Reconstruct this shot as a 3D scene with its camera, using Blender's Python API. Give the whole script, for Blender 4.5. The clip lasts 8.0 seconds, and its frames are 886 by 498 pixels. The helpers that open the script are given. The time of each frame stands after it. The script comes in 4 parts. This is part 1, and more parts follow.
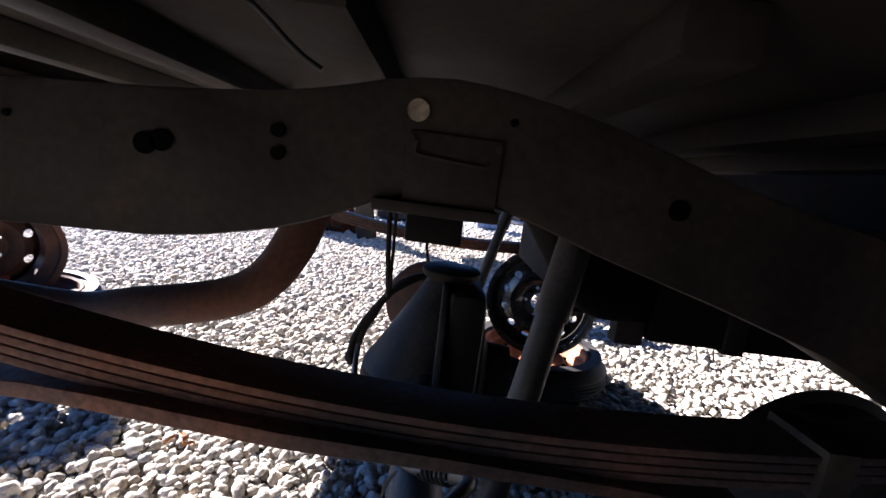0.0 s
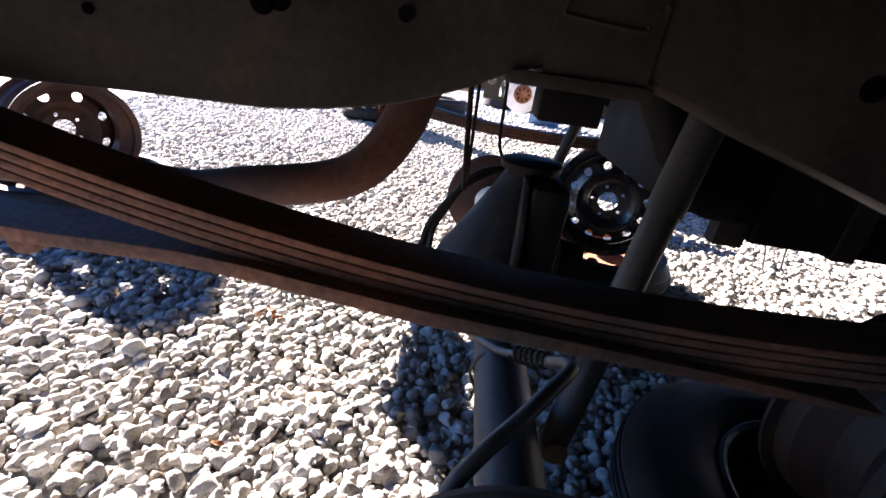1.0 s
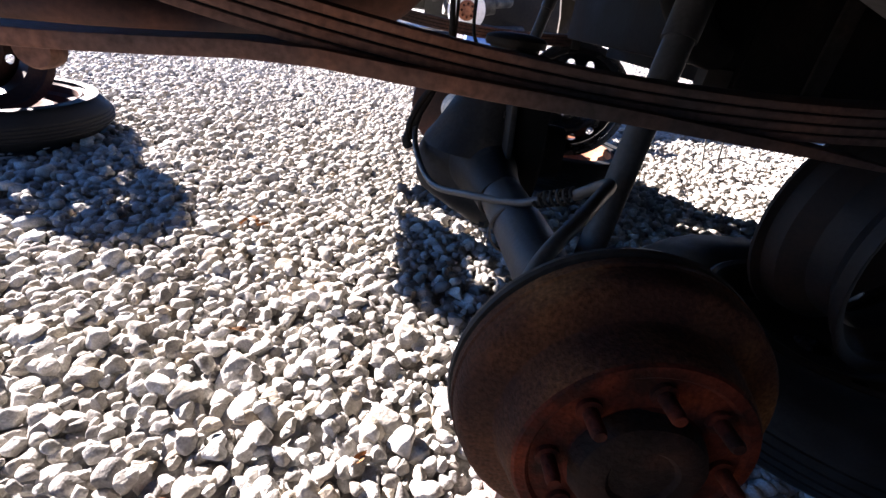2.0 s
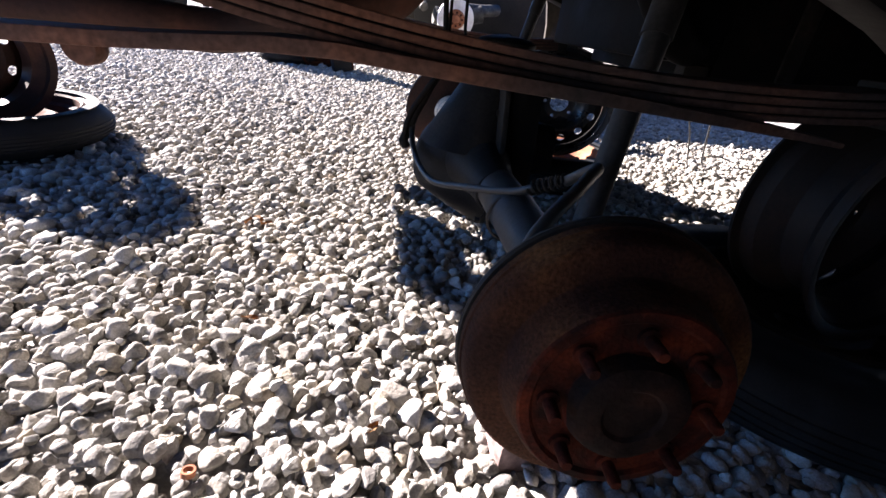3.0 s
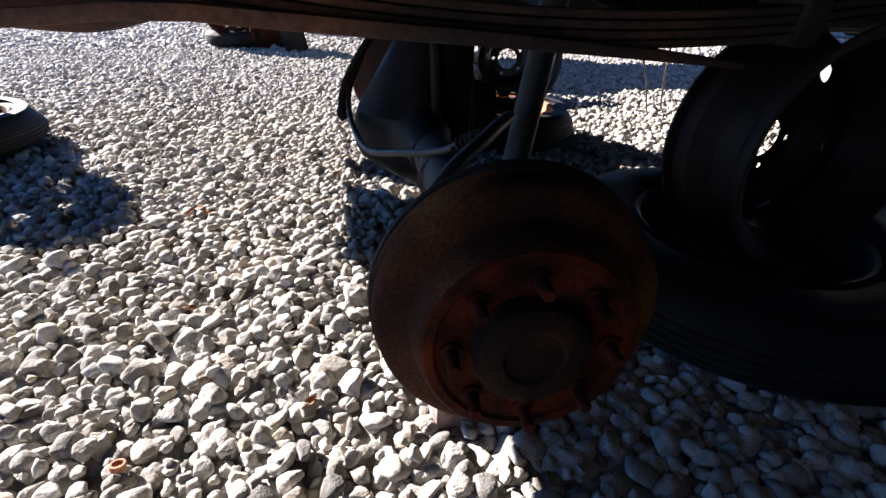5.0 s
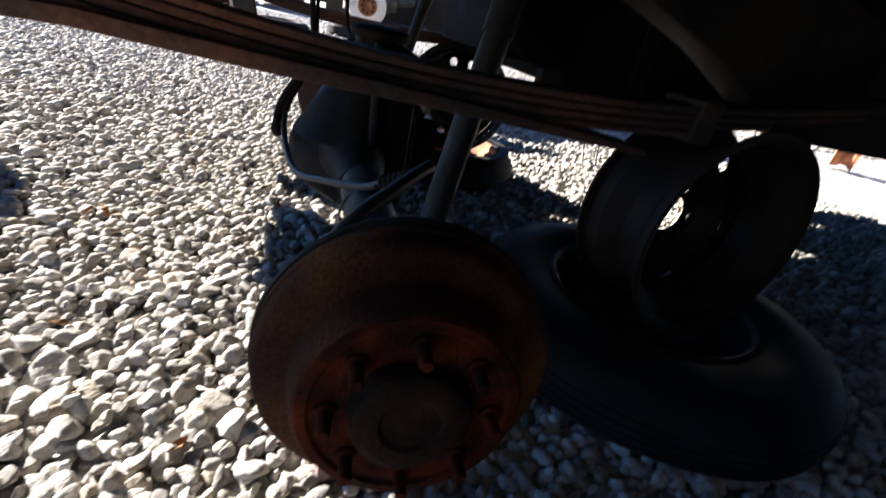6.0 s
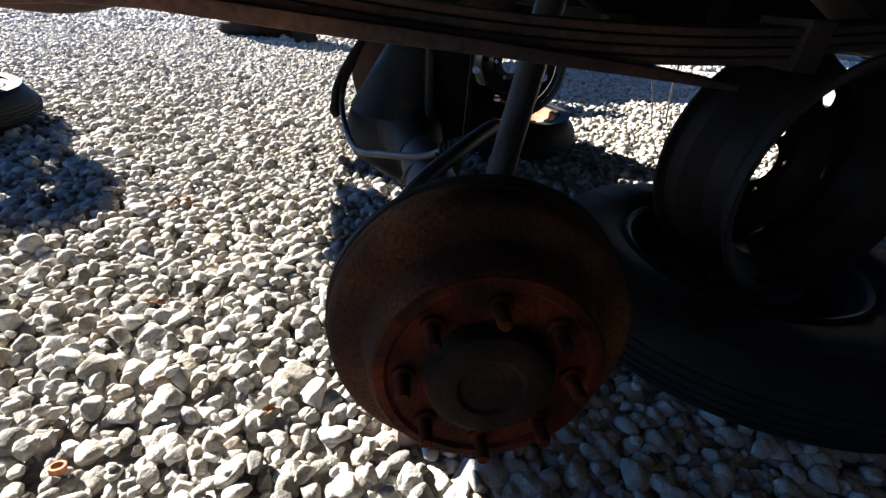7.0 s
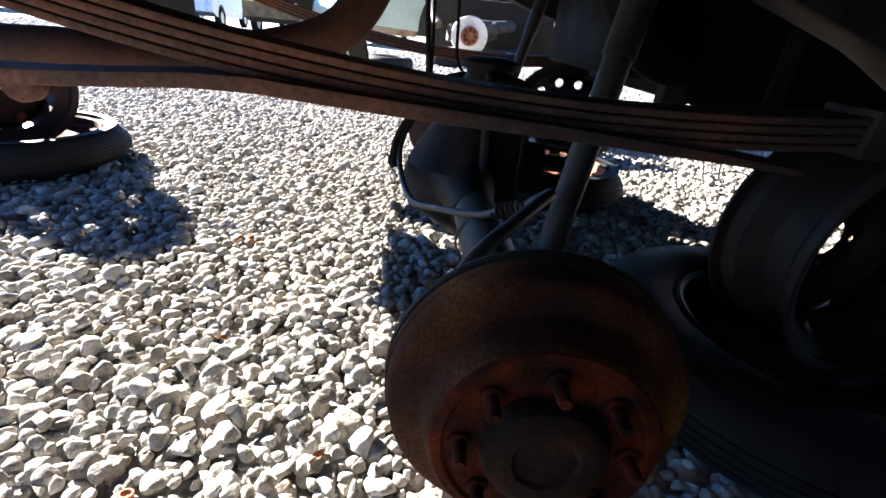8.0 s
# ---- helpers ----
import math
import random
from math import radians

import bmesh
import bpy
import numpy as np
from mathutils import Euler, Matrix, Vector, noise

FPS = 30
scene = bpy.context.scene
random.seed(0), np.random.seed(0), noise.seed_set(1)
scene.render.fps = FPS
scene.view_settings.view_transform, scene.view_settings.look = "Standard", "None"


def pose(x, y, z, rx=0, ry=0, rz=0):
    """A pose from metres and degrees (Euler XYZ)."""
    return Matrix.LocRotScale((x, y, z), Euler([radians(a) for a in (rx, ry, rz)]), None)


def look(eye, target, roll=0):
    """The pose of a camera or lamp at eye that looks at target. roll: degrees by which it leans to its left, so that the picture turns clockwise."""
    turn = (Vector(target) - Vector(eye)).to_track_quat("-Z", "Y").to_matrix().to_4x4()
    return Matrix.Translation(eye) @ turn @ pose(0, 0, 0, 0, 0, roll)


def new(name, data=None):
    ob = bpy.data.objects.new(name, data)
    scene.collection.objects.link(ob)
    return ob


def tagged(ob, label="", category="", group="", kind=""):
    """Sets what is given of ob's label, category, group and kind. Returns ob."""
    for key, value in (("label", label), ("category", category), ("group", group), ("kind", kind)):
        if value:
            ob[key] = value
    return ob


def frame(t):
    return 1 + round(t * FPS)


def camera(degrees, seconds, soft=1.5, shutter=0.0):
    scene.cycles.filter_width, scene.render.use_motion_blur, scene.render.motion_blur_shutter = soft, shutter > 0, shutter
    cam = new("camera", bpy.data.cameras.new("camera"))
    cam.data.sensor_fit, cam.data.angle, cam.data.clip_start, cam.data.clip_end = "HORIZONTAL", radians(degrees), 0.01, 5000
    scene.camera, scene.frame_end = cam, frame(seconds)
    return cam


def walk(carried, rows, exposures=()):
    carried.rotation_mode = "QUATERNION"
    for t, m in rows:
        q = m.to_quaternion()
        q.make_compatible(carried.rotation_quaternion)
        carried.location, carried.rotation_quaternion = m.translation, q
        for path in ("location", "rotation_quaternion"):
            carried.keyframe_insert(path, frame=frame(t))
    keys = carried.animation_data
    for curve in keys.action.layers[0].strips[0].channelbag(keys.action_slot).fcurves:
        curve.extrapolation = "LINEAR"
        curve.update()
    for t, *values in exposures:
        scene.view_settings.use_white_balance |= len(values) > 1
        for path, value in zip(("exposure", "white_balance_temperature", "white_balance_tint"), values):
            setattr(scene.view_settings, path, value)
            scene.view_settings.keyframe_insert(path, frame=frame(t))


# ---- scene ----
cam = camera(90.6, 8.0, soft=1.5, shutter=0.2)
PATH = [
    (0, (-0.019, -0.321, 0.739), (0.034, 1.651, 0.408), 7.5),
    (0.3, (-0.026, -0.307, 0.744), (-0.102, 1.65, 0.336), 8.7),
    (0.5, (-0.063, -0.29, 0.739), (-0.183, 1.638, 0.22), 8.3),
    (0.7, (-0.08, -0.297, 0.727), (-0.17, 1.597, 0.092), 9.4),
    (0.8, (-0.091, -0.304, 0.726), (-0.158, 1.559, 0.002), 9.0),
    (1, (-0.108, -0.307, 0.708), (-0.164, 1.528, -0.085), 8.6),
    (1.2, (-0.123, -0.332, 0.66), (-0.029, 1.482, -0.178), 11.1),
    (1.3, (-0.127, -0.35, 0.628), (0.055, 1.428, -0.268), 10.1),
    (1.4, (-0.139, -0.365, 0.597), (0.152, 1.383, -0.328), 10.8),
    (1.5, (-0.16, -0.374, 0.579), (0.181, 1.36, -0.357), 11.2),
    (1.7, (-0.204, -0.379, 0.561), (0.031, 1.355, -0.41), 7.7),
    (2.8, (-0.241, -0.414, 0.548), (0.064, 1.342, -0.36), 9.4),
    (3, (-0.246, -0.44, 0.541), (0.033, 1.313, -0.379), 7.2),
    (3.2, (-0.258, -0.46, 0.532), (0.014, 1.271, -0.433), 7.7),
    (3.5, (-0.253, -0.471, 0.523), (-0.097, 1.248, -0.489), 5.1),
    (3.7, (-0.235, -0.466, 0.524), (-0.088, 1.257, -0.481), 4.1),
    (4, (-0.206, -0.454, 0.527), (0.01, 1.258, -0.484), 2.0),
    (4.2, (-0.191, -0.452, 0.53), (0.03, 1.27, -0.462), 3.5),
    (5.3, (-0.132, -0.451, 0.523), (0.244, 1.206, -0.532), 2.3),
    (5.5, (-0.12, -0.447, 0.515), (0.317, 1.152, -0.603), 4.5),
    (5.7, (-0.103, -0.447, 0.525), (0.404, 1.16, -0.552), 5.8),
    (6, (-0.096, -0.434, 0.558), (0.484, 1.253, -0.345), 12.3),
    (6.2, (-0.087, -0.425, 0.582), (0.615, 1.297, -0.155), 16.0),
    (6.5, (-0.094, -0.435, 0.575), (0.533, 1.3, -0.197), 13.9),
    (6.7, (-0.1, -0.436, 0.547), (0.276, 1.296, -0.385), 10.2),
    (7, (-0.102, -0.427, 0.531), (0.217, 1.263, -0.49), 5.3),
    (7.2, (-0.105, -0.427, 0.533), (0.235, 1.254, -0.497), 6.7),
    (7.5, (-0.117, -0.433, 0.542), (0.123, 1.292, -0.442), 6.1),
    (7.7, (-0.119, -0.434, 0.553), (0.053, 1.315, -0.402), 2.8),
    (8, (-0.132, -0.43, 0.568), (0.015, 1.357, -0.318), 5.8),
]
EXPOSURES = [(0.0, 3.8, 6600, 15), (1.0, 4.08, 6600, 15), (1.7, 3.8, 6600, 15), (3.0, 3.25, 6600, 14), (3.5, 3.03, 6600, 13), (5.3, 2.97, 6550, 9), (6.0, 3.13, 6700, 6), (7.0, 3.2, 6750, 3), (7.5, 3.44, 6700, 4), (8.0, 3.7, 6600, 6)]
walk(cam, [(t, look(eye, target, roll)) for t, eye, target, roll in PATH], EXPOSURES)

# ---- light ----
SUN_FROM = Vector((-0.78, 0.62, 0.47)).normalized()
world = bpy.data.worlds.new("yard_sky")
scene.world = world
world.use_nodes = True
wn = world.node_tree.nodes
sky = wn.new("ShaderNodeTexSky")
sky.sky_type = "NISHITA"
sky.sun_disc = False
sky.altitude, sky.air_density, sky.dust_density, sky.ozone_density = 1500.0, 0.75, 0.0, 10.0
sky.sun_elevation = math.asin(SUN_FROM.z)
sky.sun_rotation = math.atan2(SUN_FROM.x, SUN_FROM.y) % (2 * math.pi)
world.node_tree.links.new(sky.outputs[0], wn["Background"].inputs[0])
wn["Background"].inputs[1].default_value = 0.05
sun = new("sun", bpy.data.lights.new("sun", "SUN"))
sun.data.energy, sun.data.angle, sun.data.color = 6.0, radians(0.5), (1.0, 0.92, 0.895)
sun.matrix_world = look(SUN_FROM * 40, (0, 0, 0))


# ---- materials ----
def material(name, colours, scale=20.0, rough=0.6, metal=0.0, bump=0.2, fine=140.0, fine_amount=0.25, spread=(0.35, 0.65), island=0.0, objrand=0.0, bump_scale=None, detail=6.0, gloss=0.2):
    """Two scales of noise mix the colours; bump from both; optional change from piece to piece."""
    mat = bpy.data.materials.new(name)
    mat.use_nodes = True
    nt = mat.node_tree
    n, l = nt.nodes, nt.links
    bsdf = n["Principled BSDF"]
    tc = n.new("ShaderNodeTexCoord")
    big = n.new("ShaderNodeTexNoise")
    big.inputs["Scale"].default_value, big.inputs["Detail"].default_value = scale, detail
    small = n.new("ShaderNodeTexNoise")
    small.inputs["Scale"].default_value, small.inputs["Detail"].default_value = fine, 4.0
    l.new(tc.outputs["Object"], big.inputs["Vector"])
    l.new(tc.outputs["Object"], small.inputs["Vector"])
    ramp = n.new("ShaderNodeValToRGB")
    e = ramp.color_ramp.elements
    while len(e) < len(colours):
        e.new(0.5)
    for k, c in enumerate(colours):
        e[k].position = spread[0] + (spread[1] - spread[0]) * k / max(1, len(colours) - 1)
        e[k].color = (*c, 1)
    l.new(big.outputs["Fac"], ramp.inputs["Fac"])
    hsv = n.new("ShaderNodeHueSaturation")
    l.new(ramp.outputs["Color"], hsv.inputs["Color"])
    val = n.new("ShaderNodeMapRange")
    val.inputs["From Min"].default_value, val.inputs["From Max"].default_value = 0.25, 0.75
    val.inputs["To Min"].default_value, val.inputs["To Max"].default_value = 1 - fine_amount, 1 + fine_amount
    l.new(small.outputs["Fac"], val.inputs["Value"])
    out = val.outputs["Result"]
    for amount, kind in ((island, "g"), (objrand, "o")):
        if amount:
            if kind == "g":
                src = n.new("ShaderNodeNewGeometry").outputs["Random Per Island"]
            else:
                src = n.new("ShaderNodeObjectInfo").outputs["Random"]
            mr = n.new("ShaderNodeMapRange")
            mr.inputs["To Min"].default_value, mr.inputs["To Max"].default_value = 1 - amount, 1 + amount * 0.6
            l.new(src, mr.inputs["Value"])
            mul = n.new("ShaderNodeMath")
            mul.operation = "MULTIPLY"
            l.new(out, mul.inputs[0])
            l.new(mr.outputs["Result"], mul.inputs[1])
            out = mul.outputs[0]
    l.new(out, hsv.inputs["Value"])
    l.new(hsv.outputs["Color"], bsdf.inputs["Base Color"])
    rr = n.new("ShaderNodeMapRange")
    rr.inputs["From Min"].default_value, rr.inputs["From Max"].default_value = 0.3, 0.7
    rr.inputs["To Min"].default_value, rr.inputs["To Max"].default_value = max(0.05, rough - 0.12), min(1.0, rough + 0.12)
    l.new(big.outputs["Fac"], rr.inputs["Value"])
    l.new(rr.outputs["Result"], bsdf.inputs["Roughness"])
    bsdf.inputs["Metallic"].default_value = metal
    bsdf.inputs["Specular IOR Level"].default_value = gloss
    if bump:
        add = n.new("ShaderNodeMath")
        add.operation = "MULTIPLY_ADD"
        add.inputs[1].default_value = 0.4
        l.new(small.outputs["Fac"], add.inputs[0])
        l.new(big.outputs["Fac"], add.inputs[2])
        bp = n.new("ShaderNodeBump")
        bp.inputs["Strength"].default_value = bump
        bp.inputs["Distance"].default_value = bump_scale or 0.004
        l.new(add.outputs[0], bp.inputs["Height"])
        l.new(bp.outputs["Normal"], bsdf.inputs["Normal"])
    return mat




def stone_material(name, source):
    """Limestone: each stone takes its own tone; fine grain, dust and pits on top."""
    mat = material(name, [(0.62, 0.60, 0.57), (0.85, 0.84, 0.82), (1.0, 0.99, 0.985)], 55.0, 0.9, 0, 1.0, 330, 0.28, (0.3, 0.62), bump_scale=0.004)
    n, l = mat.node_tree.nodes, mat.node_tree.links
    src = n.new("ShaderNodeNewGeometry").outputs["Random Per Island"] if source == "island" else n.new("ShaderNodeObjectInfo").outputs["Random"]
    tone = n.new("ShaderNodeValToRGB")
    tone.color_ramp.interpolation = "LINEAR"
    stops = ((0.0, (0.13, 0.125, 0.12)), (0.06, (0.20, 0.19, 0.18)), (0.22, (0.29, 0.27, 0.24)), (0.45, (0.34, 0.325, 0.30)), (0.7, (0.375, 0.365, 0.345)), (0.88, (0.405, 0.40, 0.385)), (0.95, (0.36, 0.325, 0.27)), (1.0, (0.30, 0.25, 0.195)))
    e = tone.color_ramp.elements
    while len(e) < len(stops):
        e.new(0.5)
    for k, (p, c) in enumerate(stops):
        e[k].position, e[k].color = p, (*c, 1)
    l.new(src, tone.inputs["Fac"])
    bsdf = n["Principled BSDF"]
    bsdf.inputs["Diffuse Roughness"].default_value = 0.55
    old = bsdf.inputs["Base Color"].links[0].from_socket
    mix = n.new("ShaderNodeMix")
    mix.data_type, mix.blend_type = "RGBA", "MULTIPLY"
    mix.inputs["Factor"].default_value = 1.0
    l.new(tone.outputs["Color"], mix.inputs["A"])
    l.new(old, mix.inputs["B"])
    l.new(mix.outputs["Result"], bsdf.inputs["Base Color"])
    return mat


STONE = stone_material("limestone_gravel", "island")
STONE_PIECE = stone_material("limestone_stone", "object")
GRIT = material("gravel_bed", [(0.10, 0.095, 0.088), (0.26, 0.25, 0.235), (0.40, 0.385, 0.365)], 24.0, 0.9, 0, 0.9, 90, 0.25, (0.38, 0.62), bump_scale=0.02)
BLACK_STEEL = material("black_painted_frame_steel", [(0.0135, 0.012, 0.0112), (0.0225, 0.0203, 0.018), (0.0413, 0.03, 0.0225)], 7.0, 0.6, 0, 0.25, 90, 0.25, (0.35, 0.75), gloss=0.08)
AXLE_STEEL = material("dusty_dark_grey_cast_steel", [(0.0132, 0.0132, 0.0138), (0.0252, 0.0246, 0.0246), (0.042, 0.0372, 0.033)], 12.0, 0.55, 0.15, 0.3, 160, 0.25, (0.3, 0.75))
SPRING_RUST = material("rusted_spring_steel", [(0.0302, 0.0255, 0.0255), (0.0766, 0.0418, 0.0325), (0.1624, 0.0696, 0.0418)], 3.2, 0.7, 0.1, 0.5, 130, 0.4, (0.36, 0.64), detail=8.0, gloss=0.08)
PIPE_RUST = material("rusted_exhaust_steel", [(0.012, 0.0068, 0.006), (0.029, 0.0125, 0.009), (0.062, 0.025, 0.0155)], 8.0, 0.75, 0.05, 0.35, 120, 0.3, (0.3, 0.7))
# near black: the deep underbody shade is put into this colour
SHADE_BLACK = material("shade_black_steel", [(0.0036, 0.0036, 0.0036), (0.0072, 0.0066, 0.006), (0.0168, 0.012, 0.0096)], 9.0, 0.7, 0, 0.2, 90, 0.25, (0.35, 0.75), gloss=0.08)
# near black for solid discs that stand in for the shade inside holes
VOID = material("unlit_hole", [(0.002, 0.002, 0.002), (0.004, 0.004, 0.004)], 20.0, 0.9, 0, 0.0, gloss=0.0)
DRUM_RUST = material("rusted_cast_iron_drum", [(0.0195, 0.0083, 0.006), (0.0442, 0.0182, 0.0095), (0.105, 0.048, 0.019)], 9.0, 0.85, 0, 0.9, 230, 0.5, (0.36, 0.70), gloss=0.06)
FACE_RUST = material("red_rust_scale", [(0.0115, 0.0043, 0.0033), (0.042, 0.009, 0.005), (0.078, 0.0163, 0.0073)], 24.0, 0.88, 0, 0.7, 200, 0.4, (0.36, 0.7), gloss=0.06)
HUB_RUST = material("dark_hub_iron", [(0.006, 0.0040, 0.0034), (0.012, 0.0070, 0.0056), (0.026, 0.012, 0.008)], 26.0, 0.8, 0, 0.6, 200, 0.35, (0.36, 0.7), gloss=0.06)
RIM_OLD = material("old_brown_wheel_steel", [(0.0077, 0.0062, 0.0058), (0.0163, 0.0115, 0.0096), (0.0336, 0.0202, 0.0134)], 7.0, 0.65, 0.0, 0.3, 140, 0.3, (0.35, 0.75))
RIM_BLACK = material("black_enamel_wheel_steel", [(0.012, 0.012, 0.013), (0.022, 0.021, 0.020), (0.06, 0.035, 0.022)], 8.0, 0.28, 0.1, 0.15, 120, 0.25, (0.35, 0.8), gloss=0.6)
RIM_RUST = material("rusted_wheel_steel", [(0.0168, 0.0058, 0.0037), (0.0408, 0.0135, 0.0071), (0.072, 0.027, 0.0151)], 12.0, 0.75, 0.05, 0.4, 150, 0.35, (0.3, 0.7), gloss=0.05)
RUBBER = material("weathered_black_rubber", [(0.0057, 0.0057, 0.006), (0.01, 0.01, 0.0104), (0.0179, 0.0179, 0.0179)], 14.0, 0.75, 0, 0.3, 220, 0.2, (0.3, 0.75), gloss=0.12)
HOSE = material("black_hose_rubber", [(0.012, 0.012, 0.012), (0.028, 0.027, 0.026)], 30.0, 0.5, 0, 0.1, 200, 0.2, gloss=0.35)
BODY_DARK = material("dusty_underbody_sheet", [(0.01, 0.009, 0.008), (0.02, 0.017, 0.014), (0.0375, 0.03, 0.023)], 5.0, 0.75, 0, 0.3, 60, 0.25, (0.3, 0.75))
DIFF_IRON = material("oily_black_cast_iron", [(0.007, 0.007, 0.0075), (0.014, 0.0135, 0.013), (0.030, 0.026, 0.022)], 10.0, 0.6, 0, 0.4, 120, 0.3, (0.35, 0.75), gloss=0.08)
RIM_BROWN = material("red_brown_wheel_steel", [(0.012, 0.007, 0.006), (0.028, 0.013, 0.010), (0.055, 0.024, 0.016)], 9.0, 0.7, 0, 0.3, 140, 0.3, (0.35, 0.75), gloss=0.15)
RIM_ORANGE = material("orange_rusted_wheel_steel", [(0.09, 0.033, 0.018), (0.195, 0.075, 0.0375), (0.33, 0.1425, 0.075)], 12.0, 0.75, 0.0, 0.4, 150, 0.35, (0.3, 0.7))
GREASE = material("greasy_grey_iron", [(0.02, 0.02, 0.019), (0.045, 0.044, 0.04), (0.08, 0.075, 0.066)], 20.0, 0.6, 0.1, 0.4, 140, 0.3)
WHITE_PAINT = material("chalky_white_paint", [(0.55, 0.54, 0.52), (0.74, 0.73, 0.71), (0.80, 0.79, 0.77)], 10.0, 0.6, 0, 0.1, 100, 0.08, gloss=0.5)
GREEN_PAINT = material("pale_green_paint", [(0.28, 0.36, 0.30), (0.36, 0.45, 0.38), (0.40, 0.48, 0.42)], 6.0, 0.5, 0, 0.1, 80, 0.1, gloss=0.5)
BLUE_PAINT = material("faded_blue_paint", [(0.06, 0.11, 0.22), (0.09, 0.16, 0.30), (0.12, 0.20, 0.34)], 5.0, 0.4, 0, 0.05, 80, 0.1, gloss=0.5)
SILVER_PAINT = material("silver_car_paint", [(0.34, 0.35, 0.36), (0.42, 0.43, 0.44), (0.48, 0.48, 0.49)], 5.0, 0.35, 0.5, 0.05, 80, 0.08, gloss=0.5)
TAN_PAINT = material("dull_tan_paint", [(0.05, 0.034, 0.016), (0.09, 0.06, 0.025), (0.13, 0.09, 0.035)], 5.0, 0.4, 0, 0.05, 80, 0.1)
BARE_STEEL = material("bare_bright_steel", [(0.30, 0.29, 0.28), (0.45, 0.44, 0.43), (0.55, 0.53, 0.50)], 20.0, 0.35, 0.9, 0.1, 160, 0.15)
GLASS_DARK = material("dark_window_glass", [(0.015, 0.018, 0.02), (0.03, 0.034, 0.038)], 3.0, 0.15, 0, 0.0, 50, 0.1, gloss=0.5)
WOOD = material("weathered_timber", [(0.14, 0.10, 0.07), (0.24, 0.19, 0.14), (0.32, 0.27, 0.21)], 18.0, 0.85, 0, 0.4, 130, 0.3)


# ---- mesh helpers ----
def part(name, bm, mat, parent=None, label="", smooth=True, loc=None):
    """One bmesh becomes one mesh object under a thing or a part."""
    me = bpy.data.meshes.new(name)
    bm.normal_update()
    bm.to_mesh(me)
    bm.free()
    me.materials.append(mat)
    if smooth:
        me.polygons.foreach_set("use_smooth", [True] * len(me.polygons))
        me.set_sharp_from_angle(angle=radians(38))
    ob = new(name, me)
    if parent:
        ob.parent = parent
    if loc is not None:
        ob.matrix_basis = loc
    if label:
        ob["label"] = label
    return ob


def thing(name, label, category, m=None, group="", kind=""):
    ob = new(name)
    ob.empty_display_size = 0.05
    if m is not None:
        ob.matrix_basis = m
    return tagged(ob, label, category, group, kind)


def box(bm, x0, x1, y0, y1, z0, z1, bevel=0.0):
    vs = [bm.verts.new((x, y, z)) for z in (z0, z1) for y in (y0, y1) for x in (x0, x1)]
    fs = [bm.faces.new([vs[k] for k in f]) for f in ((0, 2, 3, 1), (4, 5, 7, 6), (0, 1, 5, 4), (2, 6, 7, 3), (0, 4, 6, 2), (1, 3, 7, 5))]
    if bevel:
        es = list({e for f in fs for e in f.edges})
        bmesh.ops.bevel(bm, geom=es, offset=bevel, segments=2, affect="EDGES", profile=0.6)
    return vs


def lathe(bm, profile, segs=48, axis="y", centre=(0, 0, 0), squash=(1, 1), wobble=0.0):
    """Turn a profile of (radius, height) about an axis."""
    rings = []
    cx, cy, cz = centre
    for r, h in profile:
        ring = []
        for k in range(segs):
            a = 2 * math.pi * k / segs
            q = r * (1 + wobble * math.sin(3 * a + 1.3) * 0.5 + wobble * math.sin(7 * a) * 0.3)
            u, v = q * math.cos(a) * squash[0], q * math.sin(a) * squash[1]
            p = {"y": (u, h, v), "z": (u, v, h), "x": (h, u, v)}[axis]
            ring.append(bm.verts.new((p[0] + cx, p[1] + cy, p[2] + cz)))
        rings.append(ring)
    for a, b in zip(rings, rings[1:]):
        for k in range(segs):
            bm.faces.new((a[k], a[(k + 1) % segs], b[(k + 1) % segs], b[k]))
    for ring, r in ((rings[0], profile[0][0]), (rings[-1], profile[-1][0])):
        if r < 1e-3:
            bmesh.ops.remove_doubles(bm, verts=ring, dist=0.01)
    bmesh.ops.recalc_face_normals(bm, faces=bm.faces[:])
    return rings


def capped(profile):
    return [(0.0, profile[0][1]), *profile, (0.0, profile[-1][1])]


def smooth_line(points, steps=8):
    """Catmull-Rom through the points."""
    pts = [Vector(p) for p in points]
    pts = [pts[0] * 2 - pts[1], *pts, pts[-1] * 2 - pts[-2]]
    out = []
    for a, b, c, d in zip(pts, pts[1:], pts[2:], pts[3:]):
        for k in range(steps):
            t = k / steps
            out.append(0.5 * ((2 * b) + (c - a) * t + (2 * a - 5 * b + 4 * c - d) * t * t + (3 * b - a - 3 * c + d) * t ** 3))
    out.append(pts[-2])
    return out


